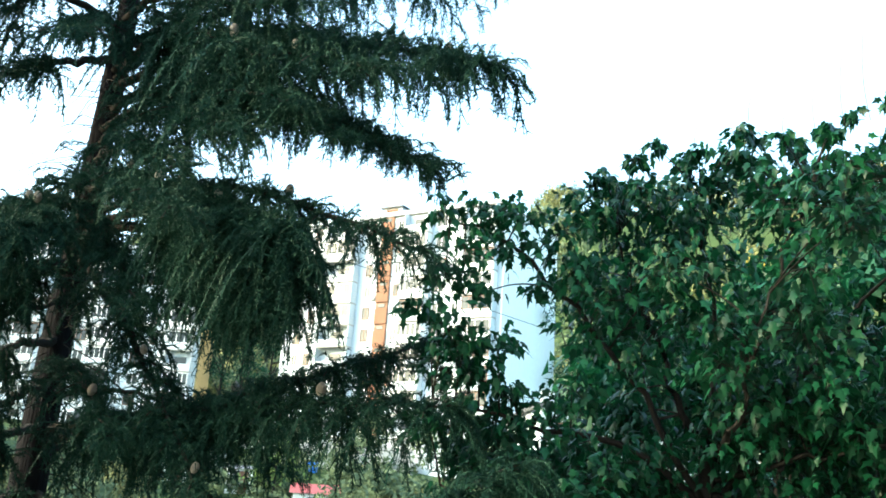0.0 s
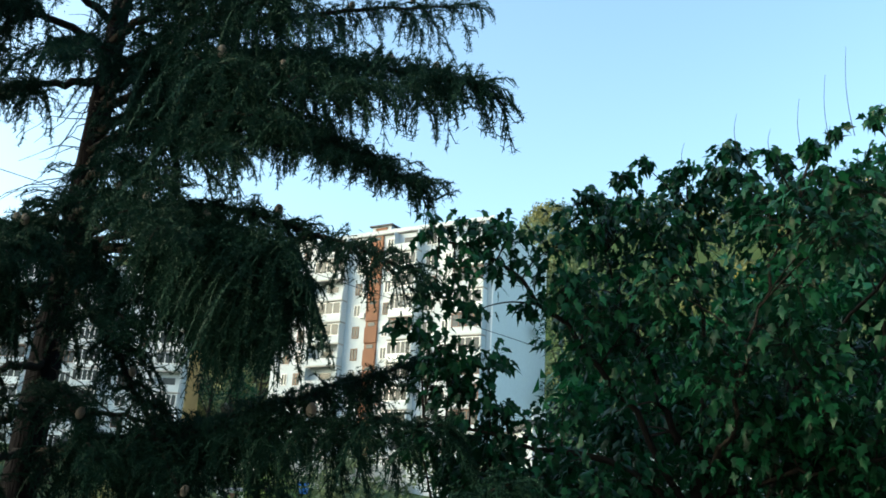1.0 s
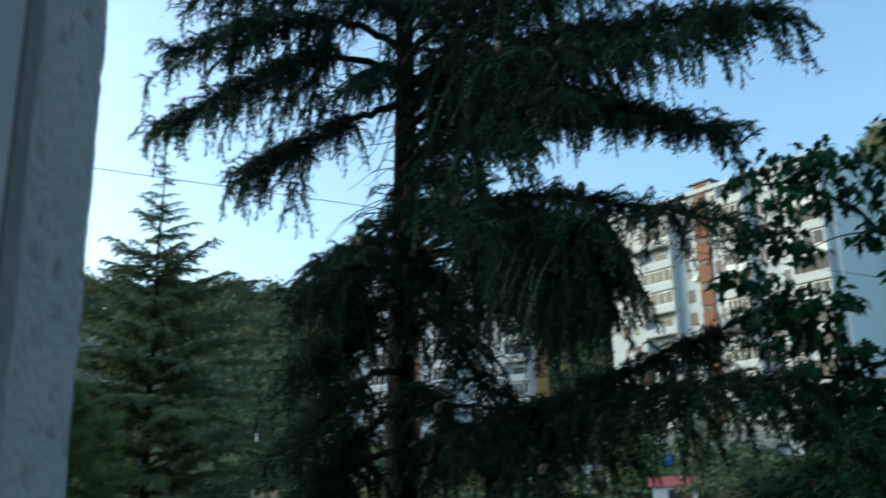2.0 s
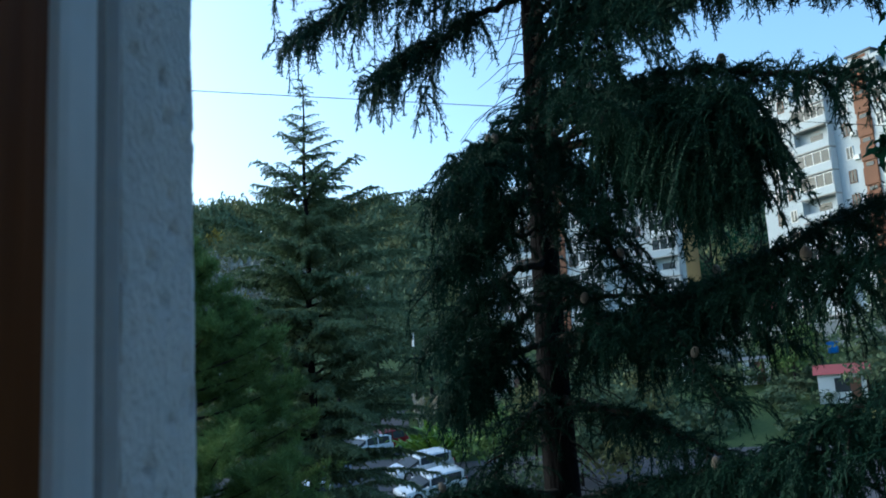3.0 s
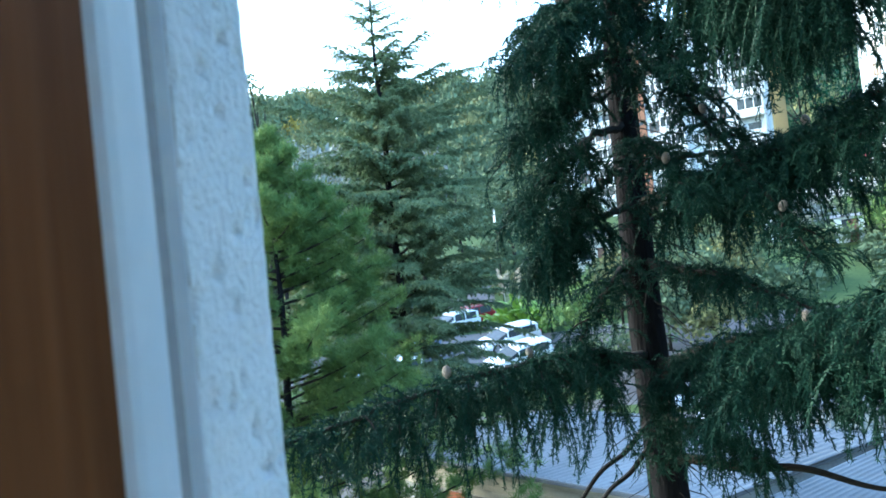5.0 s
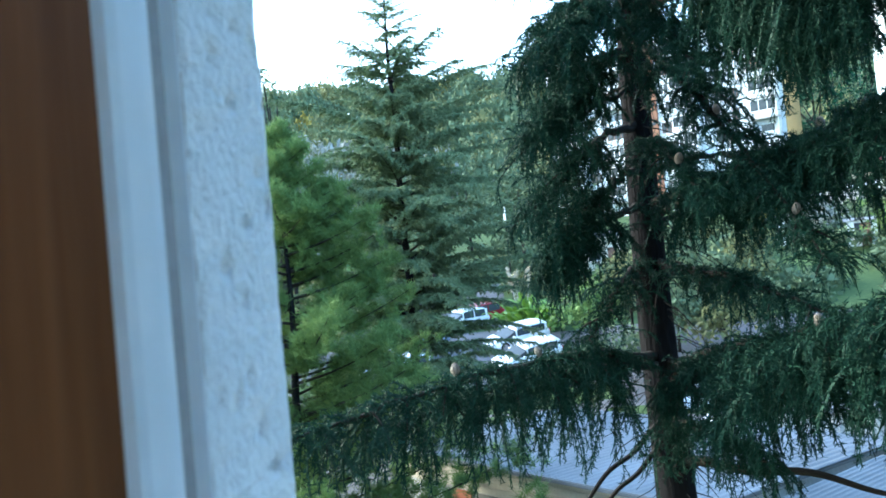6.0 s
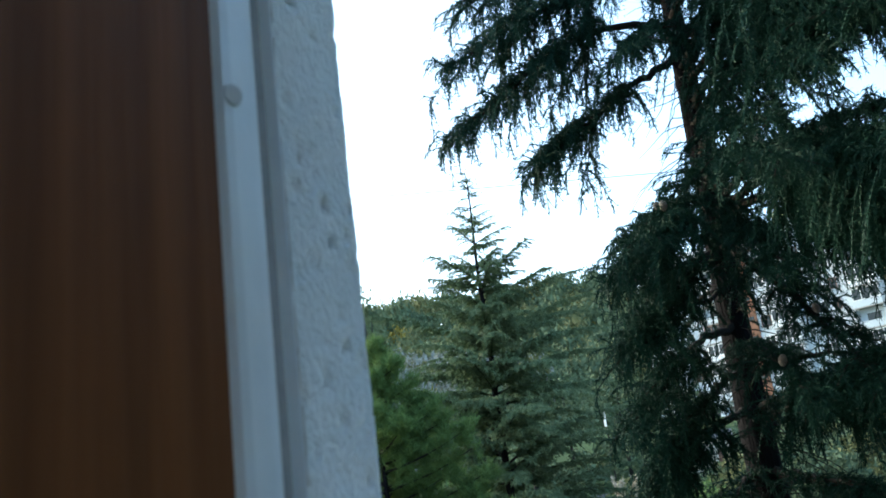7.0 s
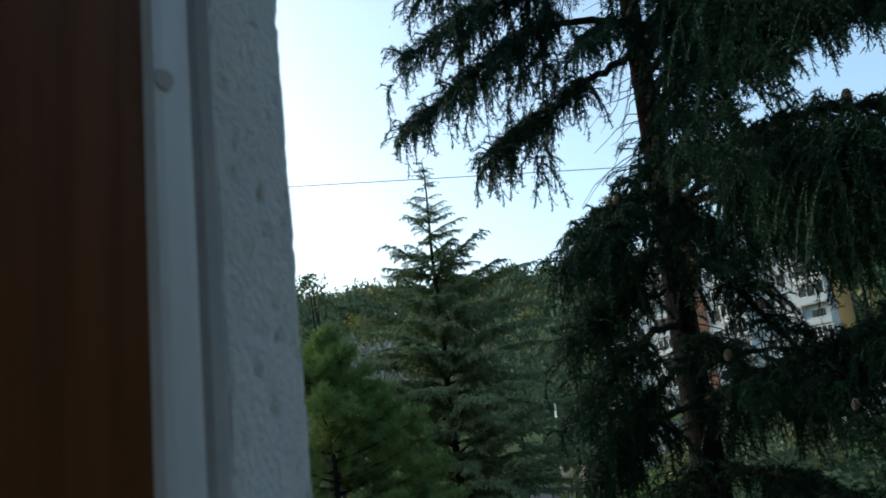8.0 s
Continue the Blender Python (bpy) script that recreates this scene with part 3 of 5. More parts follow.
    for i in range(10):
        z0, a = 13.8 + i * 0.38, i * 2.4
        ln = 2.2 - 0.18 * i
        cedar_bough(tree, (TX, TY, z0), (TX + ln * math.cos(a), TY + ln * math.sin(a), z0 + 0.1), 0.2, 0.4, 0.5, start=0.3, dense=0.5, radius=0.03, seed=140 + i)
    # bare lower limbs and dead twigs
    runs = []
    rng = np.random.default_rng(5)
    for z0, tip in ((6.75, (21.0, 7.6, 6.7)), (6.6, (20.5, 7.3, 6.55)), (5.85, (12.0, 7.3, 5.95)), (6.3, (34.0, 7.6, 5.6)), (6.1, (33.0, 8.2, 5.3)), (9.6, (31.5, 8.3, 9.15))):
        c = bough_curve((TX, TY, z0), polar(*tip), 0.06)
        c[:, 2] += 0.03 * np.sin(np.linspace(0, 7 + z0, len(c)))
        runs.append((c, np.linspace(0.06 if z0 < 6 or 6.5 < z0 < 7 else 0.03, 0.016, len(c))))
    for k in range(260):
        z0, a = rng.uniform(5.4, 13.5), rng.uniform(0, 2 * math.pi)
        ln = rng.uniform(0.25, 0.9)
        s = np.linspace(0, 1, 6)[:, None]
        q = np.array([TX, TY, z0]) + np.array([math.cos(a), math.sin(a), rng.uniform(-0.2, 0.4)]) * ln * s + np.array([0, 0, -0.6]) * ln * s * s + rng.normal(0, 0.02, (6, 3))
        runs.append((q, np.linspace(0.008, 0.002, 6)))
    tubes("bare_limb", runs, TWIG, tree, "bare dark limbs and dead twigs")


cedar_tree()


# ---- apartment houses ----
def flat_house(name, corner, along, length, depth, z0, floors, storey, wall, end, label, bays):
    """A slab block. corner: the facade's right end; along: unit vector of the facade to the left; bays: letter and width of
    each bay from the left: b balcony with window, w window, s small window, k brick stair, . blank."""
    fx, fy = along
    # local: +x to the right along the facade, y into the house
    m = Matrix(((-fx, fy, 0, corner[0]), (-fy, -fx, 0, corner[1]), (0, 0, 1, z0), (0, 0, 0, 1)))
    house = empty_at(name, m, label, "apartment house")
    h = floors * storey
    part("wall", box_bm(-length, 0, 0, depth, -4, h), wall, house)
    part("end_wall", box_bm(0.003, 0.18, -0.05, depth, -4, h + 0.35), end, house)
    part("roof", box_bm(-length - 0.25, 0.25, -0.25, depth + 0.25, h, h + 0.18), ROOF_DARK, house)
    part("parapet", box_bm(-length, 0, -0.12, 0.15, h + 0.18, h + 0.75), wall, house)
    rng = np.random.default_rng(len(bays))
    for f in range(floors):
        edge = -length
        for bay, w in bays:
            x = edge + w / 2
            edge += w
            z = f * storey
            if bay in "ws":
                ww, hh = (1.5, 1.5) if bay == "w" else (0.9, 1.45)
                win = part("window", box_bm(x - ww / 2, x + ww / 2, -0.03, 0.04, z + 0.85, z + 0.85 + hh), GLASS, house)
                tone = FRAME_WHITE if rng.uniform() < 0.7 else FRAME_BROWN
                bm = bmesh.new()
                for a, b, c, d in ((-ww / 2 - 0.06, -ww / 2 + 0.04, 0, hh), (ww / 2 - 0.04, ww / 2 + 0.06, 0, hh), (-0.04, 0.04, 0, hh)):
                    box_bm(x + a, x + b, -0.08, 0.0, z + 0.85 + c, z + 0.85 + d, bm=bm)
                for a in (-0.05, hh - 0.04):
                    box_bm(x - ww / 2 - 0.06, x + ww / 2 + 0.06, -0.085, 0.0, z + 0.85 + a, z + 0.94 + a, bm=bm)
                part("window_frame", bm, tone, win)
                if rng.uniform() < 0.22:
                    part("air_conditioner", box_bm(x + ww / 2 + 0.15, x + ww / 2 + 0.95, -0.4, -0.03, z + 0.5, z + 1.1, 0.03), FRAME_WHITE, house, "boxy white outdoor unit")
            elif bay == "b":
                bw = w * 0.92
                rail = wall if rng.uniform() < 0.75 else END_WALL
                bal = part("balcony", box_bm(x - bw / 2, x + bw / 2, -1.25, -0.01, z + 0.0, z + 0.14), CONCRETE, house)
                part("balustrade", box_bm(x - bw / 2, x + bw / 2, -1.25, -1.15, z + 0.145, z + 1.08), rail, bal)
                for sx in (-1, 1):
                    part("side_panel", box_bm(x + sx * (bw / 2 - 0.06) - 0.05, x + sx * (bw / 2 - 0.06) + 0.05, -1.146, -0.012, z + 0.145, z + storey - 0.06), rail, bal)
                glazed = rng.uniform() < 0.75
                if glazed:
                    win = part("window", box_bm(x - bw / 2 + 0.12, x + bw / 2 - 0.12, -1.18, -1.14, z + 1.085, z + storey - 0.16), GLASS, house)
                    tone = FRAME_WHITE if rng.uniform() < 0.85 else FRAME_BROWN
                    bm = bmesh.new()
                    panes = int(rng.integers(3, 6))
                    for k in range(panes + 1):
                        xx = x - bw / 2 + 0.16 + (bw - 0.32) * k / panes
                        box_bm(xx - 0.045, xx + 0.045, -1.23, -1.185, z + 1.085, z + storey - 0.16, bm=bm)
                    for zz in (z + 1.13, z + storey - 0.2):
                        box_bm(x - bw / 2 + 0.12, x + bw / 2 - 0.12, -1.232, -1.186, zz - 0.05, zz + 0.05, bm=bm)
                    part("window_frame", bm, tone, win)
                else:
                    part("balcony_door", box_bm(x - 0.9, x + 0.9, -0.05, -0.012, z + 0.2, z + 2.2), GLASS, house)
            elif bay == "k":
                part("brick_panel", box_bm(x - w / 2 + 0.05, x + w / 2 - 0.05, -0.30, -0.01, z + 0.05, z + storey - 0.75, 0.04), BRICK, house, "orange brick stair panel")
                part("brick_band", box_bm(x - w / 2 + 0.12, x + w / 2 - 0.12, -0.16, -0.01, z + storey - 0.745, z + storey + 0.045), BRICK, house)
                part("window", box_bm(x - 0.5, x + 0.5, -0.22, -0.165, z + storey - 0.62, z + storey - 0.15), GLASS, house)
    return house, h


WHITE_D = Vector((-0.88, 0.475)).normalized()
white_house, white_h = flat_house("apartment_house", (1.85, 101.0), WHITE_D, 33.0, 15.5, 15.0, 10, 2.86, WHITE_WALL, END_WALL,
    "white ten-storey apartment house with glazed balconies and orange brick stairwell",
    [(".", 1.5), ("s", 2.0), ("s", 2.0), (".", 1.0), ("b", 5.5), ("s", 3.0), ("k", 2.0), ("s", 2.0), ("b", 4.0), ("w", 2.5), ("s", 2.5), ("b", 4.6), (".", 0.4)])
part("stair_tower", box_bm(-18.4, -15.4, 0.4, 8, white_h + 0.2, white_h + 1.5), WHITE_WALL, white_house)
part("stair_tower_window", box_bm(-17.8, -16.0, 0.3, 0.36, white_h + 0.7, white_h + 1.3), BRICK, white_house, "orange brick panel")
part("stair_tower_roof", box_bm(-18.7, -15.1, 0.1, 8.3, white_h + 1.5, white_h + 1.7), ROOF_DARK, white_house)
yellow_house, yellow_h = flat_house("apartment_house", (-40.0, 121.6), (-1.0, 0.012), 38.0, 5.5, 14.6, 9, 2.9, WHITE_WALL, YELLOW_WALL,
    "nine-storey apartment house with white balconies and an ochre end wall",
    [("w", 2.4), ("b", 4.2), ("w", 2.4), ("s", 1.8), ("b", 4.2), ("w", 2.4), ("k", 2.0), ("w", 2.4), ("b", 4.2), ("s", 1.8), ("w", 2.4), ("s", 2.0), (".", 1.2), ("b", 4.2), (".", 0.4)])


# ---- hill woods ----
def clump_tris(rng, n, size, flat=1.0):
    """Leaf clumps over an uneven ball of radius 1."""
    d = rng.normal(size=(n, 3))
    d /= np.linalg.norm(d, axis=1)[:, None]
    d[:, 2] = np.abs(d[:, 2]) * 1.0 - 0.35 * (rng.uniform(size=n) < 0.4)
    lump = 1 + 0.22 * np.sin(d[:, 0] * 5 + rng.uniform(0, 6)) * np.cos(d[:, 1] * 4 + rng.uniform(0, 6)) + 0.15 * np.sin(d[:, 2] * 7 + rng.uniform(0, 6))
    p = d * (lump * rng.uniform(0.62, 1.05, n))[:, None]
    a, b = rng.normal(size=(n, 3)), rng.normal(size=(n, 3))
    a /= np.linalg.norm(a, axis=1)[:, None]
    b -= d * (b * d).sum(1)[:, None] * 0.5
    b /= np.linalg.norm(b, axis=1)[:, None]
    s = size * rng.uniform(0.6, 1.4, (n, 1))
    return np.stack([p - a * s * 0.5, p + a * s * 0.5, p + b * s], 1)


def hill_woods():
    rng = np.random.default_rng(21)
    temps = [clump_tris(rng, 180, 0.235) for _ in range(10)]
    near = [clump_tris(rng, 300, 0.19) for _ in range(6)]
    sets = {"g": [], "o": [], "y": [], "s": []}
    for k in range(1900):
        az = rng.uniform(*((32, 58), (32, 58), (32, 58), (7, 19), (-6, 32), (-36, -4))[k % 6])
        r = 138 + 232 * rng.uniform() ** 0.75
        x, y, _ = polar(az, r, 0)
        if (y < 140 and -82 < x < -36) or (y < 136 and -36 < x < 16):
            continue
        z = ground_z(x, y)
        s = rng.uniform(2.4, 4.6)
        u = rng.uniform()
        patch = noise.noise((x * 0.018, y * 0.018, 3))
        grey = 40 < az < 60 and r < 215 and patch > -0.25
        kind = "s" if grey and u < 0.7 else "y" if u > 0.955 else "o" if u + patch * 0.6 > 0.66 else "g"
        t = (near if r < 190 else temps)[rng.integers(6)]
        hgt = s * rng.uniform(1.0, 1.7)
        sets[kind].append(t * np.array([s, s, hgt]) + np.array([x, y, z + hgt * 0.9 + rng.uniform(1, 4)]))
    for kind, mat, word in (("g", WOODS, "dark green"), ("o", WOODS_OLIVE, "olive autumn"), ("y", WOODS_YELLOW, "yellow autumn"), ("s", WOODS_GREY, "silvery half-bare")):
        tagged(soup("far_woods", np.concatenate(sets[kind]), mat), word + " tree crowns covering the hillside", "woods", kind="stuff")


hill_woods()


# ---- the young cedar beyond, a pointed crown in tiers ----
def young_cedar(x, y, height, reach, seed, label):
    rng = np.random.default_rng(seed)
    z0 = ground_z(x, y)
    tree = empty_at("young_cedar_tree", Matrix.Translation((x, y, z0)), label, "tree")
    zs = np.linspace(-0.3, height, 30)
    tubes("trunk", [([(0.05 * math.sin(z), 0, z) for z in zs], [0.21 * (1 - z / height) ** 0.8 + 0.012 if z < height else 0.01 for z in zs])], BARK, tree, sides=10)
    fine = [strand(r_, 0.35 * r_, rng, step=0.09, needle=0.11, width=0.040, count=3, side=0.2, core_r=0.030) for r_ in (0.3, 0.42, 0.55, 0.7)]
    runs, tris = [], []
    z = height - 0.25
    turn = 0.0
    while z > height * 0.08:
        dep = height - z
        ln0 = float(np.interp(dep, (0, 1.0, 2.2, 3.6, 5.6, 9.0, 12.0, 17.0), (0.10, 0.36, 0.8, 1.5, 3.2, 5.2, 6.2, 6.2)))
        for k in range(int(rng.integers(3, 5)) + (dep > 4.5) + (dep > 7) + (dep > 11)):
            turn += 2.4 + rng.uniform(-0.35, 0.35)
            ln = ln0 * rng.uniform(0.5, 1.15)
            up = float(np.interp(dep, (0, 2, 6, 14), (0.7, 0.45, 0.52, 0.36))) + rng.uniform(-0.22, 0.2)
            s = np.linspace(0, 1, 10)[:, None]
            dv = np.array([math.cos(turn), math.sin(turn), up])
            p = np.array([0, 0, z + rng.uniform(-0.2, 0.2)]) + dv * ln * s + np.array([0, 0, -ln * min(0.34, 0.05 + 0.028 * dep)]) * s ** 2.2
            runs.append((p, np.linspace(0.02 + 0.006 * ln, 0.008, 10)))
            m = int(6 + ln * 23)
            for i_ in range(m):
                v = 0.08 + 0.92 * (i_ + rng.uniform()) / m
                i = min(int(v * 9), 8)
                q = p[i] + (p[i + 1] - p[i]) * (v * 9 - i)
                size = (0.28 + 0.9 * min(1, ln / 3)) * (1.2 - 0.72 * v) * rng.uniform(0.75, 1.2)
                tris.append(turned(fine[rng.integers(4)], turn + (1 if i_ % 2 else -1) * rng.uniform(0.45, 1.1), 0.6 * up - 0.25 * v + rng.uniform(-0.25, 0.2), size, q))
            tris.append(turned(fine[1], turn, up * 0.3, 0.7, p[-2]))
        z -= rng.uniform(0.42, 0.62) * (0.7 + 0.035 * dep)
    for k in range(9):
        tris.append(turned(fine[0], k * 2.4, 0.9, 0.6, np.array([0, 0, height - 0.13 * k])))
    for run in runs:
        tubes("limb", [run], TWIG, tree)
    soup("foliage", np.concatenate(tris), SPRUCE, tree)


x_, y_, _ = polar(42.6, 36.0, 0)
young_cedar(x_, y_, 8 + 36 * math.tan(radians(21.0)) - ground_z(x_, y_), 6.8, 11, "pointed young cedar with tiers of silvery green boughs")


# ---- pines with soft bright needles ----
def puff(rng, n=52, ln=0.27, w=0.017):
    d = rng.normal(size=(n, 3))
    d[:, 2] = np.abs(d[:, 2]) + 0.2
    d /= np.linalg.norm(d, axis=1)[:, None]
    s = np.cross(d, rng.normal(size=(n, 3)))
    s /= np.linalg.norm(s, axis=1)[:, None]
    o = rng.normal(0, 0.05, (n, 3))
    return np.stack([o - s * w / 2, o + s * w / 2, o + d * ln * rng.uniform(0.6, 1.1, (n, 1))], 1)


def pine_tree(x, y, height, reach, low, seed, label):
    rng = np.random.default_rng(seed)
    z0 = ground_z(x, y)
    tree = empty_at("pine_tree", Matrix.Translation((x, y, z0)), label, "tree")
    tubes("trunk", [([(0.08 * math.sin(z), 0, z) for z in np.linspace(-0.3, height * 0.97, 16)], np.linspace(0.17, 0.02, 16))], BARK, tree, sides=9)
    puffs = [puff(rng) for _ in range(6)]
    runs, tris = [], []
    n = int((height - low) * 13)
    for k in range(n):
        u = (k + rng.uniform()) / n
        z = low + (height - low) * u
        ln = reach * (1 - u ** 1.3) ** 0.9 * rng.uniform(0.55, 1.1) + 0.15
        a = rng.uniform(0, 2 * math.pi)
        s = np.linspace(0, 1, 7)[:, None]
        p = np.array([0, 0, z - 0.1 * ln]) + np.array([math.cos(a), math.sin(a), 0.15]) * ln * s + np.array([0, 0, 0.18 * ln]) * s * s
        runs.append((p, np.linspace(0.04, 0.008, 7)))
        for v in 1 - rng.uniform(0, 0.85, int(13 + ln * 12)) ** 1.3:
            i = min(int(v * 6), 5)
            q = p[i] + (p[i + 1] - p[i]) * (v * 6 - i) + rng.normal(0, 0.20, 3) * (0.5 + 0.5 * ln / reach)
            tris.append(turned(puffs[rng.integers(6)], rng.uniform(0, 6.28), rng.uniform(-0.4, 0.4), rng.uniform(0.7, 1.2), q))
    tubes("limb", runs, TWIG, tree)
    soup("foliage", np.concatenate(tris), PINE, tree)


x_, y_, _ = polar(50.3, 22.0, 0)
pine_tree(x_, y_, 12.0, 5.4, 1.2, 31, "bright green pine with soft fluffy needles")


# ---- broad-leaved trees ----
def maple_leaf():
    """A pointed three-to-five-lobed leaf about 11 cm long, folded a little along its rib; the stalk is at the origin, the tip along +x."""
    half = [(0.0, 0.0), (0.006, 0.028), (0.028, 0.022), (0.052, 0.042), (0.066, 0.019), (0.124, 0.0)]
    out = []
    for sgn in (1, -1):
        pts = [np.array([x, sgn * y, -0.25 * y - 2.2 * x * x]) for x, y in half]
        mid = np.array([0.045, 0, -2.2 * 0.045 ** 2])
        for i in range(len(pts) - 1):
            out.append([mid, pts[i], pts[i + 1]] if sgn > 0 else [mid, pts[i + 1], pts[i]])
    return np.array(out)


LEAF = maple_leaf()


def maple_tree():
    """The broad tree beside the window: forked trunk, rising limbs, leafy clumps with drooping lobed leaves."""
    rng = np.random.default_rng(17)
    bx, by, _ = polar(-14.3, 7.4, 0)
    tree = empty_at("maple_tree", Matrix.Translation((bx, by, 0)), "leafy green maple with drooping lobed leaves and dark limbs", "tree")
    base = np.array([bx, by, 0])

    def spot(az, el, d):
        return np.array(polar(az, d, 8 + d * math.tan(radians(el)))) - base

    fork = spot(-14.3, 4.0, 7.3)
    tubes("trunk", [([(fork[0] * z / fork[2] + 0.06 * math.sin(z * 0.7), fork[1] * z / fork[2], z) for z in np.linspace(-0.2, fork[2], 18)], np.linspace(0.13, 0.06, 18))], TWIG, tree, sides=10)
    limbs, ways = [], []
    for stops in (((-11, 11, 7.2), (-8.5, 17.5, 7.0)), ((-15, 12, 7.3), (-14, 20, 7.2)), ((-17, 11, 7.0), (-21, 20, 6.8)), ((-20, 9, 7.2), (-28, 18, 7.2)), ((-10.5, 7, 6.9), (-6.5, 12, 6.6), (-1, 17.6, 6.4), (2.6, 18, 6.3)),
                  ((-9, 4.5, 6.8), (-4, 5, 6.5), (3, 6.5, 6.1)), ((-20, 4, 7.0), (-29, 6, 7.0)), ((-12, 1, 6.9), (-5, -2, 6.7), (2, 1, 6.2)), ((-19, 0, 6.8), (-27, -3, 6.9)), ((-16, 6, 6.6), (-18, 14, 6.2))):
        c = np.array([fork + np.array([0, 0, rng.uniform(-0.5, 0.0)])] + [spot(*k) for k in stops])
        t = np.linspace(0, len(c) - 1, 16)
        k = np.stack([np.interp(t, np.arange(len(c)), c[:, q]) for q in range(3)], 1)
        k[1:-1] = (k[:-2] + k[1:-1] * 2 + k[2:]) / 4
        k[2:] += rng.normal(0, 0.02, (14, 3))
        limbs.append((k, np.linspace(0.038, 0.009, 16)))
        ways.append(k)
    ways = np.concatenate(ways)
    # leafy clumps: compass angle, height angle, distance, radius
    clumps = [(3.0, 18.4, 6.3, 0.20), (0.4, 18.4, 6.3, 0.27), (-2.4, 18.4, 6.4, 0.26), (1.6, 16.2, 6.2, 0.25), (-1.2, 16.3, 6.4, 0.23), (-4.8, 17.6, 6.5, 0.28), (2.8, 14.3, 6.2, 0.17), (0.4, 13.4, 6.3, 0.15),
              (-5.8, 15.2, 6.6, 0.28), (-3.6, 14.0, 6.5, 0.12), (3.8, 12.4, 6.1, 0.18), (2.6, 11.0, 6.1, 0.22), (1.2, 10.0, 6.2, 0.22), (2.4, 8.6, 6.2, 0.22), (0.2, 7.8, 6.3, 0.24), (-1.0, 10.4, 6.3, 0.20), (1.2, 6.4, 6.3, 0.24), (-1.8, 6.8, 6.4, 0.24), (3.4, 5.0, 6.1, 0.12), (-8.0, 19.0, 7.0, 0.34), (-9.5, 16.5, 7.2, 0.36), (-7.5, 14.0, 7.2, 0.34), (-10.5, 13.0, 7.3, 0.36), (-8.4, 11.0, 7.2, 0.34), (-11.5, 18.5, 7.2, 0.36)]
    clumps += [(-0.6, 5.4, 6.4, 0.22), (-1.6, 3.2, 6.4, 0.33), (-4.0, 5.0, 6.5, 0.30), (-5.9, 7.6, 6.6, 0.26), (0.0, -0.6, 6.3, 0.40), (-6.2, 11.2, 6.7, 0.26)]
    for az in np.arange(-6.6, -34, -1.25):
        top = float(np.interp(-az, (6.3, 8.5, 10, 12.5, 15, 17.3, 19, 21, 23, 25.3, 34), (21.6, 21.4, 22.4, 23.2, 23.0, 24.2, 23.2, 23.2, 23.8, 25.2, 24.5)))
        r, d = rng.uniform(0.15, 0.28), rng.uniform(6.3, 7.4)
        clumps.append((az + rng.uniform(-0.5, 0.5), top - math.degrees(r / d) + rng.uniform(-1.6, 0.2), d, r))
        r = rng.uniform(0.07, 0.13)
        clumps.append((az + rng.uniform(-0.6, 0.6), top - math.degrees(r / d) + rng.uniform(-0.5, 0.9), d, r))
    for k in range(52):
        clumps.append((rng.uniform(-9, 1.5), rng.uniform(-9, 4.6), rng.uniform(6.3, 7.4), rng.uniform(0.22, 0.36)))
    for k in range(250):
        az = rng.uniform(-34, -5.8)
        el = rng.uniform(-10, 20.8) if k % 3 else rng.uniform(-10, 7)
        d = 6.0 + 0.045 * max(0.0, 20 - el) + rng.uniform(0, 1.8)
        if -15.5 < az < -12.0 and 4.6 < el < 8.2:
            continue
        clumps.append((az, el, d, rng.uniform(0.22, 0.42)))
    leaves, singles = [], []
    for az, el, d, r in clumps:
        c = spot(az, el, d)
        st = ways[np.argmin(np.linalg.norm(ways - c - np.array([0, 0, -0.15]), axis=1))]
        s = np.linspace(0, 1, 9)[:, None]
        w = st * (1 - s) + c * s
        w[:, 2] += 0.05 * np.sin(np.pi * s[:, 0])
        limbs.append((w, np.linspace(0.009, 0.004, 9)))
        for _ in range(int(12 + 210 * r * r)):
            q = rng.normal(size=3)
            q /= np.linalg.norm(q)
            q[2] = q[2] * 0.75 + 0.05
            e = c + q * r * rng.uniform(0.55, 1.15)
            m = np.linspace(0.2, 1, 4)[:, None]
            tw = c * (1 - m) + e * m
            tw[:, 2] += 0.03 * np.sin(np.pi * m[:, 0])
            limbs.append((tw[::3], (0.003, 0.0012)))
            out = math.atan2(q[1], q[0])
            for k in range(int(rng.integers(2, 5))):
                p = (e if k < 2 else tw[int(rng.integers(1, 3))]) + rng.normal(0, 0.022, 3)
                row = (p, out + rng.normal(0, 0.9), -np.clip(rng.normal(0.75, 0.42), -0.3, 1.5), rng.uniform(0.55, 1.02), rng.normal(0, 0.55))
                if len(singles) < 280 and d < 6.8 and rng.uniform() < 0.05:
                    singles.append(row)
                else:
                    leaves.append(row)
    for az, el, up in ((-17.5, 23.5, 2.4), (-19.6, 23.0, 1.8), (-21.5, 22.8, 3.6), (-23.2, 23.2, 4.4), (-24.6, 23.8, 5.2), (-14.0, 22.4, 2.0)):
        c = np.stack([spot(az + 0.25 * math.sin(3 * u), el + up * u, 6.9) for u in np.linspace(0, 1, 8)])
        limbs.append((c, np.linspace(0.004, 0.0015, 8)))
    tubes("limb", limbs, TWIG, tree, "thin dark limbs", sides=3)
    # each leaf welded into one island, so that its colour is one
    uniq, inv = np.unique(LEAF.reshape(-1, 3).round(6), axis=0, return_inverse=True)
    verts = []
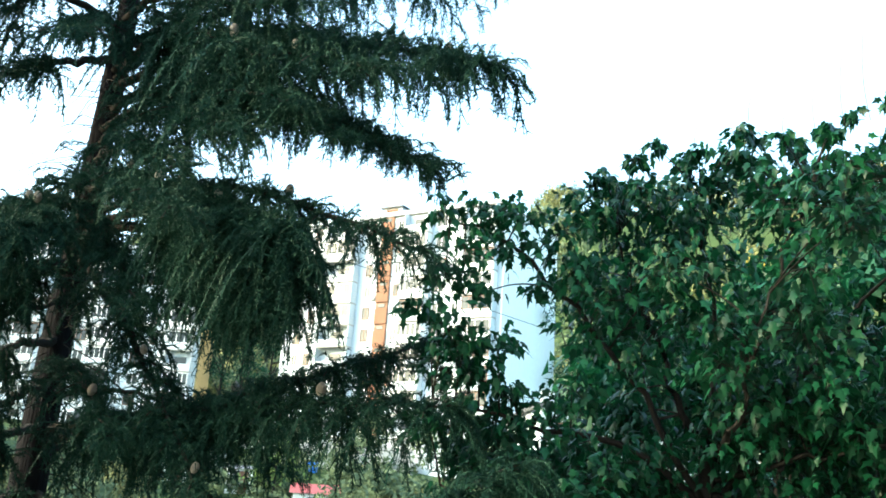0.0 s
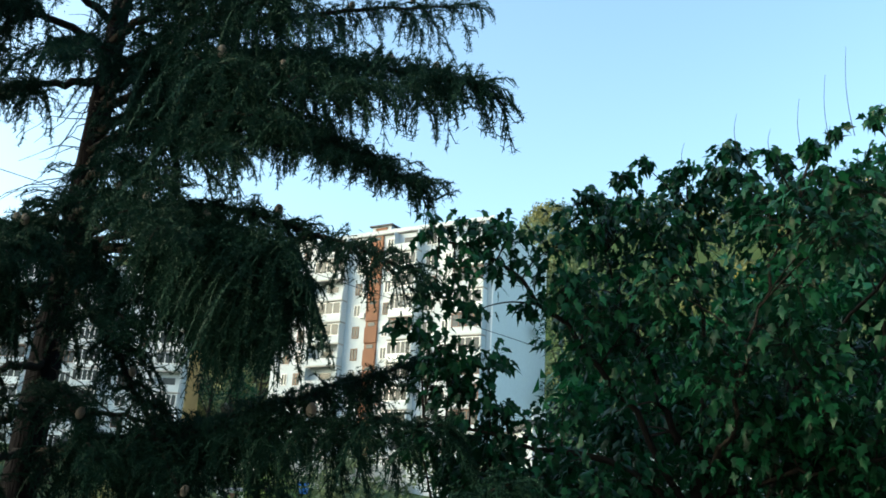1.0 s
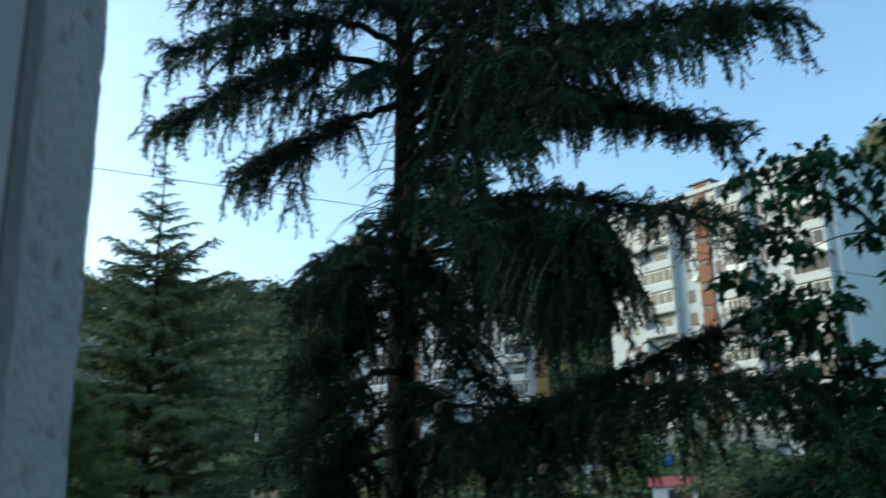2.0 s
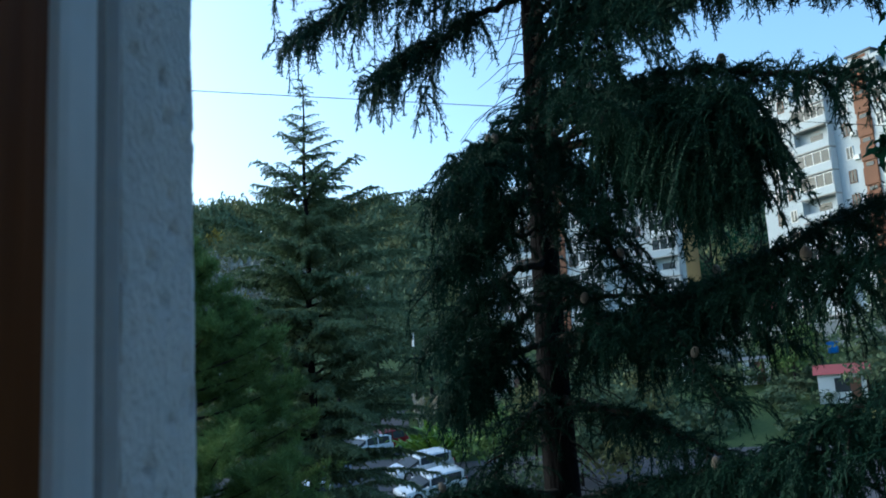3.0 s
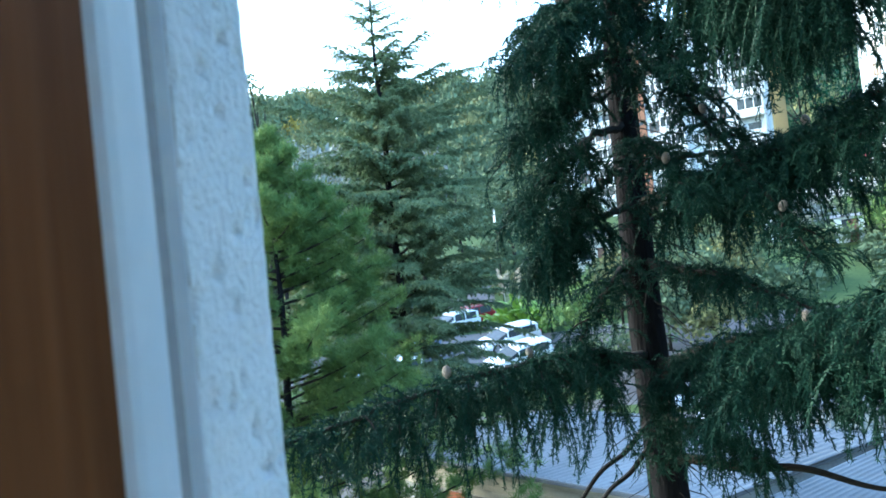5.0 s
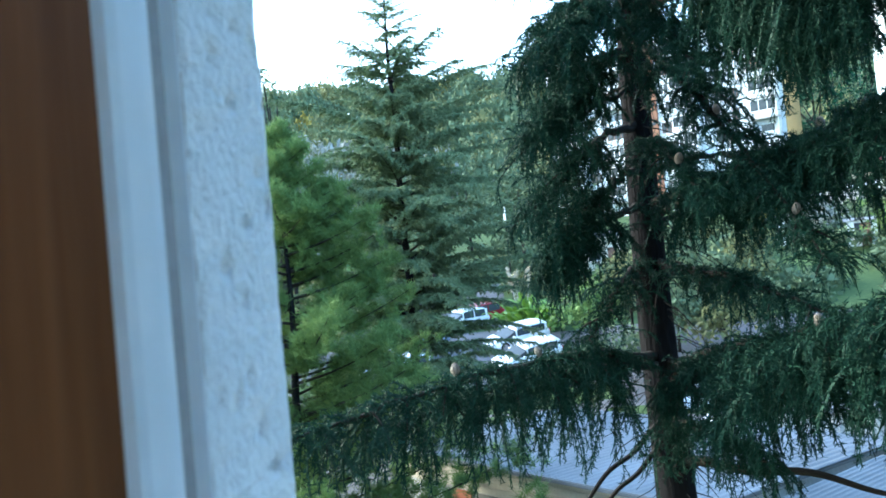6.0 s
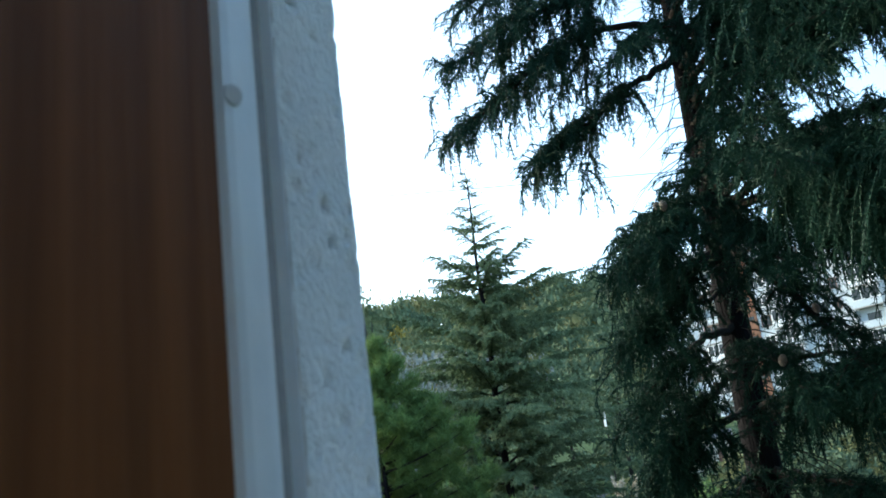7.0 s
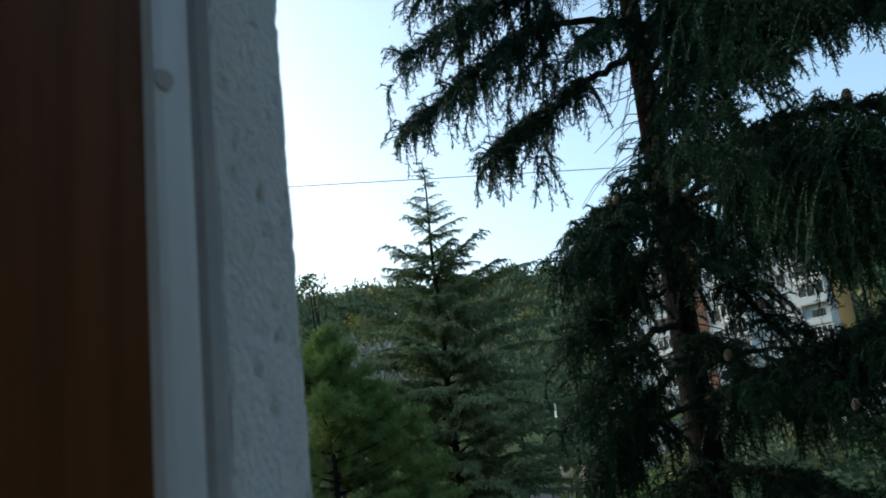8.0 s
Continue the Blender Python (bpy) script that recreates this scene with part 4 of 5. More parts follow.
    for p, yaw, droop, size, roll in leaves:
        cr, sr = math.cos(roll), math.sin(roll)
        verts.append(turned(uniq @ np.array([[1, 0, 0], [0, cr, sr], [0, -sr, cr]]), yaw, droop, size, p))
    faces = (inv.reshape(1, -1, 3) + (np.arange(len(leaves)) * len(uniq))[:, None, None]).reshape(-1, 3)
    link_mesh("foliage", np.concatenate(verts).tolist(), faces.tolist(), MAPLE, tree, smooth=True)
    leaf_me = bpy.data.meshes.new("leaf")
    leaf_me.from_pydata(uniq.tolist(), [], inv.reshape(-1, 3).tolist())
    leaf_me.materials.append(MAPLE)
    for p, yaw, droop, size, roll in singles:
        ob = new("leaf", leaf_me)
        ob.parent = tree
        ob.matrix_basis = Matrix.Translation(p) @ Matrix.Rotation(yaw, 4, "Z") @ Matrix.Rotation(-droop, 4, "Y") @ Matrix.Rotation(roll, 4, "X") @ Matrix.Scale(size, 4)


maple_tree()


def broad_tree(name, x, y, height, reach, material, seed, label, category="tree", n=900, size=0.16, low=0.25, bark=TWIG, z0=None):
    """A mid-distance tree or bush: trunk, limbs and an uneven crown of leaf clumps in several lobes."""
    rng = np.random.default_rng(seed)
    z0 = ground_z(x, y) if z0 is None else z0
    tree = empty_at(name, Matrix.Translation((x, y, z0)), label, category)
    runs, tris = [], []
    zc = height * (low + 1) / 2
    tip = np.array([rng.uniform(-0.2, 0.2), rng.uniform(-0.2, 0.2), height * 0.8])
    s = np.linspace(0, 1, 8)[:, None]
    runs.append((np.array([0, 0, -0.2]) * (1 - s) + tip * s, np.linspace(0.035 * height ** 0.8, 0.02, 8)))
    for k in range(9):
        d = rng.normal(size=3)
        d /= np.linalg.norm(d)
        c = np.array([0, 0, zc]) + d * np.array([reach * 0.62, reach * 0.62, height * (1 - low) * 0.33])
        r = reach * rng.uniform(0.38, 0.6)
        st = tip * rng.uniform(0.3, 0.85)
        runs.append((st * (1 - s) + c * s, np.linspace(0.05, 0.012, 8) * height / 8))
        t = clump_tris(rng, n // 9, size / r)
        tris.append(t * np.array([r, r, min(r, height * 0.4)]) + c)
    tubes("trunk", runs, bark, tree)
    soup("foliage", np.concatenate(tris), material, tree)
    return tree


# ---- paved yard and road ----
def paved(name, az0, az1, r0, r1, label, na=30, nr=24, lift=0.03):
    verts, faces = [], []
    for i in range(nr + 1):
        r = r0 + (r1 - r0) * i / nr
        for k in range(na + 1):
            x, y, _ = polar(az0 + (az1 - az0) * k / na, r, 0)
            verts.append((x, y, ground_z(x, y) + lift))
    for i in range(nr):
        for k in range(na):
            a = i * (na + 1) + k
            faces.append((a, a + 1, a + na + 2, a + na + 1))
    return tagged(link_mesh(name, verts, faces, ASPHALT, smooth=True), label, "road", kind="structure")


paved("road_yard", 4, 56, 14, 61, "grey asphalt yard with parked cars", 60, 60)
paved("road_hill", 36.6, 43, 60.5, 82, "grey asphalt road climbing away", 12, 24, 0.036)
paved("road_upper", 4, 17, 111, 127, "grey asphalt road by the houses", 24, 16)


# ---- parked cars ----
def car(nose, tail, paint, label, tall=1.62):
    """A parked estate car; nose and tail are plan places."""
    (nx, ny), (tx, ty) = nose, tail
    cx, cy = (nx + tx) / 2, (ny + ty) / 2
    up = Vector((ground_z(cx - 1, cy) - ground_z(cx + 1, cy), ground_z(cx, cy - 1) - ground_z(cx, cy + 1), 2)).normalized()
    ahead = Vector((nx - tx, ny - ty, 0)).normalized()
    ahead = (ahead - up * ahead.dot(up)).normalized()
    side = up.cross(ahead)
    m = Matrix.Translation((cx, cy, ground_z(cx, cy) + 0.03)) @ Matrix((ahead, side, up)).transposed().to_4x4()
    ob = empty_at("car", m, label, "car", "parked cars")
    k = tall / 1.62

    def loft(sections, bevel):
        """sections: x, then (half width, z) from bottom to top."""
        bm = bmesh.new()
        rows = []
        for x, ring in sections:
            rows.append([bm.verts.new((x, w, z * k)) for w, z in ring] + [bm.verts.new((x, -w, z * k)) for w, z in reversed(ring)])
        n = len(rows[0])
        for a, b in zip(rows, rows[1:]):
            for i in range(n):
                bm.faces.new((a[i], a[(i + 1) % n], b[(i + 1) % n], b[i]))
        bm.faces.new(rows[0])
        bm.faces.new(rows[-1][::-1])
        bmesh.ops.recalc_face_normals(bm, faces=bm.faces)
        bmesh.ops.bevel(bm, geom=list(bm.edges), offset=bevel, segments=2, affect="EDGES", clamp_overlap=True)
        return bm

    part("body", loft([(-2.2, ((0.76, 0.35), (0.86, 0.6), (0.78, 0.95))), (-1.95, ((0.84, 0.25), (0.90, 0.6), (0.84, 0.98))), (0.8, ((0.84, 0.25), (0.90, 0.6), (0.84, 0.96))),
                       (1.5, ((0.84, 0.25), (0.89, 0.6), (0.78, 0.92))), (2.0, ((0.80, 0.27), (0.84, 0.58), (0.68, 0.80))), (2.2, ((0.66, 0.35), (0.72, 0.52), (0.58, 0.66)))], 0.04), paint, ob)
    part("cabin_glass", loft([(-2.05, ((0.80, 0.96), (0.64, 1.40))), (-1.6, ((0.81, 0.96), (0.66, 1.47))), (0.1, ((0.81, 0.96), (0.66, 1.47))), (1.25, ((0.78, 0.93), (0.70, 0.97)))], 0.01), GLASS, ob, "dark window glass")
    part("roof", loft([(-2.16, ((0.62, 1.36), (0.54, 1.42))), (-1.7, ((0.70, 1.46), (0.58, 1.55))), (-0.8, ((0.71, 1.48), (0.59, 1.585))), (0.1, ((0.70, 1.46), (0.58, 1.55))), (0.42, ((0.68, 1.36), (0.58, 1.42)))], 0.025), paint, ob)
    for sx in (1, -1):
        for x0, x1 in ((-1.98, -1.80), (-0.72, -0.65), (0.36, 0.45)):
            bm = bmesh.new()
            v = [bm.verts.new((x, sx * y, z * k)) for x, y, z in ((x0, 0.83, 0.94), (x1, 0.83, 0.94), (x1 - 0.06, 0.68, 1.46), (x0 - 0.06, 0.68, 1.46), (x0, 0.77, 0.94), (x1, 0.77, 0.94), (x1 - 0.06, 0.64, 1.46), (x0 - 0.06, 0.64, 1.46))]
            for f in ((0, 1, 2, 3), (4, 5, 6, 7), (0, 1, 5, 4), (1, 2, 6, 5), (2, 3, 7, 6), (3, 0, 4, 7)):
                bm.faces.new([v[i] for i in f])
            bmesh.ops.recalc_face_normals(bm, faces=bm.faces)
            part("pillar", bm, paint, ob)
        part("headlight", box_bm(2.02, 2.16, sx * 0.62 - 0.14, sx * 0.62 + 0.14, 0.6 * k, 0.72 * k, 0.03), RIM, ob)
        part("tail_lamp", box_bm(-2.22, -2.1, sx * 0.72 - 0.08, sx * 0.72 + 0.08, 0.7 * k, 0.95 * k, 0.02), LAMP_RED, ob, "red tail lamp")
        part("mirror", box_bm(0.62, 0.74, sx * 0.93 - 0.09, sx * 0.93 + 0.09, 0.98 * k, 1.1 * k, 0.03), paint, ob)
        for x in (-1.35, 1.35):
            bm = bmesh.new()
            bmesh.ops.create_cone(bm, cap_ends=True, segments=20, radius1=0.33, radius2=0.33, depth=0.21)
            bmesh.ops.transform(bm, matrix=Matrix.Translation((x, sx * 0.80, 0.33)) @ Matrix.Rotation(radians(90), 4, "X"), verts=bm.verts)
            wheel = part("wheel", bm, RUBBER, ob)
            bm = bmesh.new()
            bmesh.ops.create_cone(bm, cap_ends=True, segments=16, radius1=0.2, radius2=0.2, depth=0.03)
            bmesh.ops.transform(bm, matrix=Matrix.Translation((x, sx * 0.915, 0.33)) @ Matrix.Rotation(radians(90), 4, "X"), verts=bm.verts)
            part("rim", bm, RIM, wheel)


def plan(az, d):
    return polar(az, d, 0)[:2]


car(plan(37.6, 54.0), plan(33.4, 56.4), CAR_WHITE, "white estate car parked beside another white car", 1.4)
car(plan(38.0, 57.2), plan(34.2, 59.6), CAR_WHITE, "white van-like car parked below a broad-leaved bush", 1.42)
car(plan(40.9, 65.0), plan(38.2, 67.6), CAR_WHITE, "small white car parked by the climbing road")
car(plan(39.9, 67.2), plan(37.2, 69.6), CAR_RED, "dark red car parked by the climbing road")
car(plan(45.4, 52.0), plan(42.2, 55.0), CAR_WHITE, "white car half hidden below the young cedar")
car(plan(48.4, 50.0), plan(45.4, 53.2), CAR_BLUE, "blue-grey car half hidden below the young cedar")
car(plan(43.8, 57.0), plan(41.0, 60.0), CAR_BLUE, "blue-grey car in the far row under the trees")
car(plan(26.4, 45.0), plan(22.6, 47.4), CAR_WHITE, "white car behind the bare cedar limbs")
car(plan(24.2, 38.6), plan(20.4, 41.4), CAR_WHITE, "white car parked near the garages")
car(plan(22.6, 35.0), plan(18.6, 33.0), CAR_WHITE, "white car with a red tail lamp behind the metal shed", 1.7)
car(plan(15.4, 122.0), plan(13.2, 123.0), CAR_WHITE, "white car parked on the upper road")
car(plan(12.6, 116.0), plan(10.6, 117.5), CAR_BLUE, "blue-grey car parked on the upper road")


# ---- garages in the yard ----
def local(x0, y0, x1, y1, z=0.0):
    """Axes with x from the first plan point to the second and y away from the window."""
    return Matrix.Translation((x0, y0, z)) @ Matrix.Rotation(math.atan2(y1 - y0, x1 - x0), 4, "Z")


def long_garage():
    m = local(-19.0, 19.6, -7.6, 16.75)
    g = empty_at("garage", m, "low garage with cream siding, a grey corrugated roof and old doors", "garage")
    ln, h = 11.7, 3.0
    part("wall", box_bm(0, ln, 0.05, 6.8, -0.2, h - 0.16), CONCRETE, g)
    me = bpy.data.meshes.new("board")
    strip = box_bm(0, ln, 0.0, 0.045, 0.0, 0.176, 0.012)
    strip.to_mesh(me)
    strip.free()
    me.materials.append(SIDING)
    low = box_bm(0, ln - 6.6, 0.0, 0.045, 0.0, 0.176, 0.012)
    me_low = bpy.data.meshes.new("board")
    low.to_mesh(me_low)
    low.free()
    me_low.materials.append(SIDING)
    for k in range(15):
        b = new("board", me if k >= 11 else me_low)
        b.parent = g
        b.matrix_basis = Matrix.Translation((0 if k >= 11 else 6.6, 0, 0.02 + k * 0.186))
    for x0, x1, mat, lab in ((0.5, 1.35, DOOR_GREY, "grey metal door"), (1.45, 2.2, DOOR_GREY, "grey metal door"), (2.6, 3.5, DOOR_ORANGE, "rusty orange door"), (5.1, 6.5, CONCRETE, "")):
        d = part("door" if lab else "door_pier", box_bm(x0, x1, -0.01, 0.045, 0, 2.02, 0.01), mat, g, lab)
        if lab:
            part("door_handle", box_bm(x1 - 0.14, x1 - 0.08, -0.05, -0.012, 0.95, 1.1, 0.008), RIM, d)
    # no real opening: a dark sheet on the wall stands for the shade inside
    part("doorway_shade", box_bm(3.6, 5.0, 0.03, 0.048, 0, 2.02), ROOF_DARK, g, "open doorway, its inner shade a dark panel")
    part("roof_deck", box_bm(-0.25, ln + 0.15, -0.3, 7.05, h - 0.155, h - 0.07, 0.02), METAL_ROOF, g)
    v, f = wavy(-0.3, ln + 0.2, -0.36, 7.1, h - 0.04, h, 0.24, 0.022)
    link_mesh("roof", v, f, METAL_ROOF, g, "low-pitched grey corrugated sheet roof")
    part("gutter", box_bm(-0.3, ln + 0.2, -0.45, -0.355, h - 0.13, h - 0.02, 0.02), METAL_ROOF, g)


def wavy(x0, x1, y0, y1, z0, z1, pitch=0.18, amp=0.03, upright=False):
    """A corrugated sheet with thickness; the waves run along y, or upward when upright."""
    n = int((x1 - x0) / pitch * 6)
    verts, faces = [], []
    for side in (0, 1):
        for k in range(n + 1):
            x = x0 + (x1 - x0) * k / n
            w = amp * math.sin(2 * math.pi * x / pitch) + 0.008 * side
            if upright:
                verts += [(x, y0 + w, z0), (x, y0 + w, z1)]
            else:
                verts += [(x, y0, z0 + w), (x, y1, z1 + w)]
    o = 2 * (n + 1)
    for k in range(n):
        a = 2 * k
        faces += [(a, a + 2, a + 3, a + 1), (o + a, o + a + 1, o + a + 3, o + a + 2)]
        faces += [(a, o + a, o + a + 2, a + 2), (a + 1, a + 3, o + a + 3, o + a + 1)]
    return verts, faces


def tin_garage():
    m = local(-7.0, 17.0, 3.5, 14.4)
    g = empty_at("garage", m, "low garage with a wavy grey sheet roof", "garage")
    part("wall", box_bm(0, 10.6, 0, 8.0, -0.2, 2.55), SIDING, g)
    v, f = wavy(-0.2, 10.8, -0.4, 8.4, 2.66, 2.95)
    link_mesh("roof", v, f, METAL_ROOF, g, "wavy grey sheet roof")
    pts = [(x, 2.4 + 1.4 * math.sin(x * 1.1) * math.exp(-0.1 * x), 2.85 + 0.0) for x in np.linspace(3.0, 7.5, 30)]
    v, f = tube(pts, [0.035] * 30, 8)
    hose = link_mesh("hose", v, f, FRAME_WHITE, None, "white hose lying across the sheet roof", True)
    hose.matrix_world = m
    tagged(hose, category="hose")
    m2 = local(-10.9, 24.4, -7.0, 25.6)
    s = empty_at("shed", m2, "tin shed of upright corrugated sheets", "shed")
    part("frame_box", box_bm(0.05, 4.3, 0.06, 3.6, -0.2, 3.1), CONCRETE, s)
    v, f = wavy(0, 4.4, 0, 0, 0.0, 3.25, 0.16, 0.022, True)
    link_mesh("sheet", v, f, FENCE, s, "upright corrugated sheet")
    part("roof", box_bm(-0.1, 4.5, -0.1, 3.8, 3.26, 3.34), METAL_ROOF, s)


long_garage()
tin_garage()


# ---- small houses, walls and sheds up the slope ----
def small_house(az, d, w, dp, h, wall, roof, label, ridge=0.8, sink=0.3):
    x, y, _ = polar(az, d, 0)
    m = Matrix.Translation((x, y, ground_z(x, y))) @ Matrix.Rotation(radians(az), 4, "Z")
    g = empty_at("small_house", m, label, "house")
    part("wall", box_bm(-w / 2, w / 2, 0, dp, -sink - 0.6, h), wall, g)
    bm = bmesh.new()
    e = 0.3
    v = [bm.verts.new(c) for c in ((-w / 2 - e, -e, h), (w / 2 + e, -e, h), (w / 2 + e, dp + e, h), (-w / 2 - e, dp + e, h), (-w / 2 - e, dp / 2, h + ridge), (w / 2 + e, dp / 2, h + ridge))]
    for f in ((0, 1, 5, 4), (2, 3, 4, 5), (0, 4, 3), (1, 2, 5), (0, 3, 2, 1)):
        bm.faces.new([v[i] for i in f])
    part("roof", bm, roof, g)
    win = part("window", box_bm(-0.6, 0.5, -0.03, 0.02, 0.9, 2.0), GLASS, g)
    part("window_frame", box_bm(-0.68, 0.58, -0.05, -0.032, 0.82, 0.9), FRAME_WHITE, win)
    part("door", box_bm(w / 2 - 1.3, w / 2 - 0.5, -0.04, 0.02, 0, 2.0), FRAME_BROWN, g)


small_house(14.7, 84.0, 2.4, 3.0, 2.2, FRAME_WHITE, METAL_ROOF, "small white shed on a green slope", 0.3)
small_house(18.6, 88.0, 2.6, 2.4, 2.6, FRAME_WHITE, METAL_ROOF, "small white-walled hut among bushes", 0.3)
small_house(10.0, 76.0, 3.6, 3.5, 2.3, FRAME_WHITE, ROOF_RED, "small hut with white walls and a faded red roof", 0.8)
small_house(13.9, 131.0, 5.0, 5.0, 3.0, CREAM, ROOF_RED, "cream cottage with a red roof by the upper road", 1.6)
small_house(30.5, 84.0, 5.0, 4.0, 3.0, CREAM, ROOF_DARK, "cream hut behind the cedar", 0.8)

corner_ = polar(-23.0, 45.0, 0)
flat_house("low_house", (corner_[0], corner_[1]), (-0.99, -0.14), 15.0, 9.0, ground_z(*corner_[:2]), 4, 3.0, WHITE_WALL, END_WALL, "white four-storey house behind the maple",
    [("w", 3.0), ("w", 3.0), ("b", 3.4), ("w", 3.0), (".", 2.6)])

x0_, y0_, _ = polar(17.6, 107.5, 0)
x1_, y1_, _ = polar(4.0, 104.5, 0)
ret = part("retaining_wall", box_bm(0, math.hypot(x1_ - x0_, y1_ - y0_), 0, 0.5, -3.0, 2.3, 0.05), CONCRETE)
ret.matrix_world = local(x0_, y0_, x1_, y1_, ground_z(x0_, y0_))
tagged(ret, "grey concrete retaining wall below the upper road", "wall", kind="structure")


def guard_rail():
    m = local(x0_, y0_, x1_, y1_, ground_z(x0_, y0_) + 2.3)
    g = empty_at("railing", m, "thin grey metal railing on the retaining wall", "railing")
    for k in range(16):
        part("post", box_bm(0.4 + k * 1.6, 0.46 + k * 1.6, 0.22, 0.28, 0, 1.0), METAL_ROOF, g)
    for z in (0.5, 0.95):
        part("rail", box_bm(0.3, 24.6, 0.21, 0.29, z, z + 0.05), METAL_ROOF, g)


guard_rail()

# blue bin
bx_, by_, _ = polar(10.3, 102.0, 0)
bin_ = empty_at("waste_bin", Matrix.Translation((bx_, by_, ground_z(bx_, by_) - 0.02)), "bright blue plastic bin on the slope", "bin")
bm_ = box_bm(-0.55, 0.55, -0.5, 0.5, 0.0, 1.15, 0.06)
for v_ in bm_.verts:
    if v_.co.z < 0.5:
        v_.co.x *= 0.82
        v_.co.y *= 0.82
part("bin_body", bm_, BLUE, bin_)
part("lid", box_bm(-0.6, 0.6, -0.56, 0.54, 1.155, 1.25, 0.04), BLUE, bin_)

# slim white post with a board among the far trees
px_, py_, _ = polar(36.0, 66.5, 0)
post_ = empty_at("sign_post", Matrix.Translation((px_, py_, ground_z(px_, py_))), "weathered white post with a narrow board", "post")
part("pole", box_bm(-0.035, 0.035, -0.035, 0.035, -0.2, 8.6, 0.01), TWIG, post_)
part("board", box_bm(-0.11, 0.09, -0.10, -0.045, 7.4, 9.0, 0.02), FRAME_WHITE, post_)


# ---- overhead cable between two poles ----
def utility_pole(x, y, top):
    g = empty_at("utility_pole", Matrix.Translation((x, y, ground_z(x, y))), "plain grey utility pole carrying one cable", "pole", "utility poles")
    h = top - ground_z(x, y)
    tubes("pole", [([(0, 0, -0.3), (0, 0, h * 0.5), (0, 0, h + 0.15)], [0.14, 0.12, 0.09])], CONCRETE, g, sides=10)
    part("cross_arm", box_bm(-0.5, 0.5, -0.05, 0.05, h - 0.25, h - 0.13), CONCRETE, g)


P0, P1 = np.array([-18.6, 1.8, 13.85]), np.array([8.0, 25.6, 11.5])
utility_pole(P0[0], P0[1], P0[2])
utility_pole(P1[0], P1[1], P1[2])
s_ = np.linspace(0, 1, 40)[:, None]
run_ = P0 * (1 - s_) + P1 * s_
run_[:, 2] -= 0.35 * 4 * (s_ * (1 - s_))[:, 0] - 0.30
run_[:, 2] -= 0.07 + 0.30 * (1 - 4 * (s_ * (1 - s_))[:, 0])
tagged(tubes("cable", [(run_, [0.007] * 40)], CABLE), "thin black overhead cable", "cable")


# ---- plants of the middle distance ----
def banana_clump():
    x, y, _ = polar(35.0, 62.5, 0)
    rng = np.random.default_rng(4)
    g = empty_at("broad_leaf_shrub", Matrix.Translation((x, y, ground_z(x, y))), "yellow-green shrub with large upright leaves", "shrub")
    blade = []
    for i in range(8):
        u0, u1 = i / 8, (i + 1) / 8
        w0, w1 = 0.17 * math.sin(math.pi * u0 ** 0.7), 0.17 * math.sin(math.pi * u1 ** 0.7)
        q = lambda u, w: (0.9 * u ** 1.3, w, 1.35 * u - 0.55 * u ** 3 - abs(w) * 0.3)
        for sg in (1, -1):
            blade += [(q(u0, 0), q(u1, 0), q(u1, sg * w1)), (q(u0, 0), q(u1, sg * w1), q(u0, sg * w0))]
    verts, inv = np.unique(np.array(blade).reshape(-1, 3).round(5), axis=0, return_inverse=True)
    me = bpy.data.meshes.new("leaf")
    me.from_pydata(verts.tolist(), [], inv.reshape(-1, 3).tolist())
    me.materials.append(BANANA)
    for k in range(170):
        ob = new("leaf", me)
        ob.parent = g
        r = rng.uniform(0, 1) ** 0.5
        a = rng.uniform(0, 2 * math.pi)
        ob.matrix_basis = Matrix.Translation((2.5 * r * math.cos(a), 1.2 * r * math.sin(a), rng.uniform(0.0, 1.7) * (1.1 - 0.6 * r))) @ Matrix.Rotation(rng.uniform(0, 6.28), 4, "Z") @ Matrix.Rotation(rng.uniform(-0.2, 0.7), 4, "Y") @ Matrix.Scale(rng.uniform(0.9, 1.7), 4)


def pampas():
    x, y, _ = polar(35.5, 65.0, 0)
    rng = np.random.default_rng(6)
    g = empty_at("pampas_grass", Matrix.Translation((x, y, ground_z(x, y))), "pampas grass with pale beige plumes", "grass clump")
    n = 700
    a, r = rng.uniform(0, 6.28, n), rng.uniform(0.1, 0.5, n)
    o = np.stack([r * np.cos(a), r * np.sin(a), 0 * a], 1)
    d = np.stack([np.cos(a) * 0.5, np.sin(a) * 0.5, 1 + 0 * a], 1) * rng.uniform(1.2, 2.8, (n, 1))
    w = np.stack([-np.sin(a), np.cos(a), 0 * a], 1) * 0.03
    soup("blades", np.stack([o - w, o + w, o + d], 1), SPRUCE, g, "green arching blades")
    for k in range(14):
        aa, h = rng.uniform(0, 6.28), rng.uniform(2.6, 3.7)
        b = np.array([0.75 * math.cos(aa), 0.6 * math.sin(aa), h])
        m = 90
        u = rng.uniform(0, 1, m)
        c = b + np.stack([0.15 * u * math.cos(aa), 0.15 * u * math.sin(aa), u * 0.75], 1)
        dd = rng.normal(size=(m, 3)) * 0.13 + np.array([0, 0, 0.12])
        ss = rng.normal(size=(m, 3)) * 0.03
        soup("plume", np.stack([c - ss, c + ss, c + dd], 1), PLUME, g, "pale beige feathery plume")
        tubes("stem", [([(0.3 * b[0], 0.3 * b[1], 0), tuple(b)], [0.012, 0.008])], PALE_BARK, g)


banana_clump()
pampas()

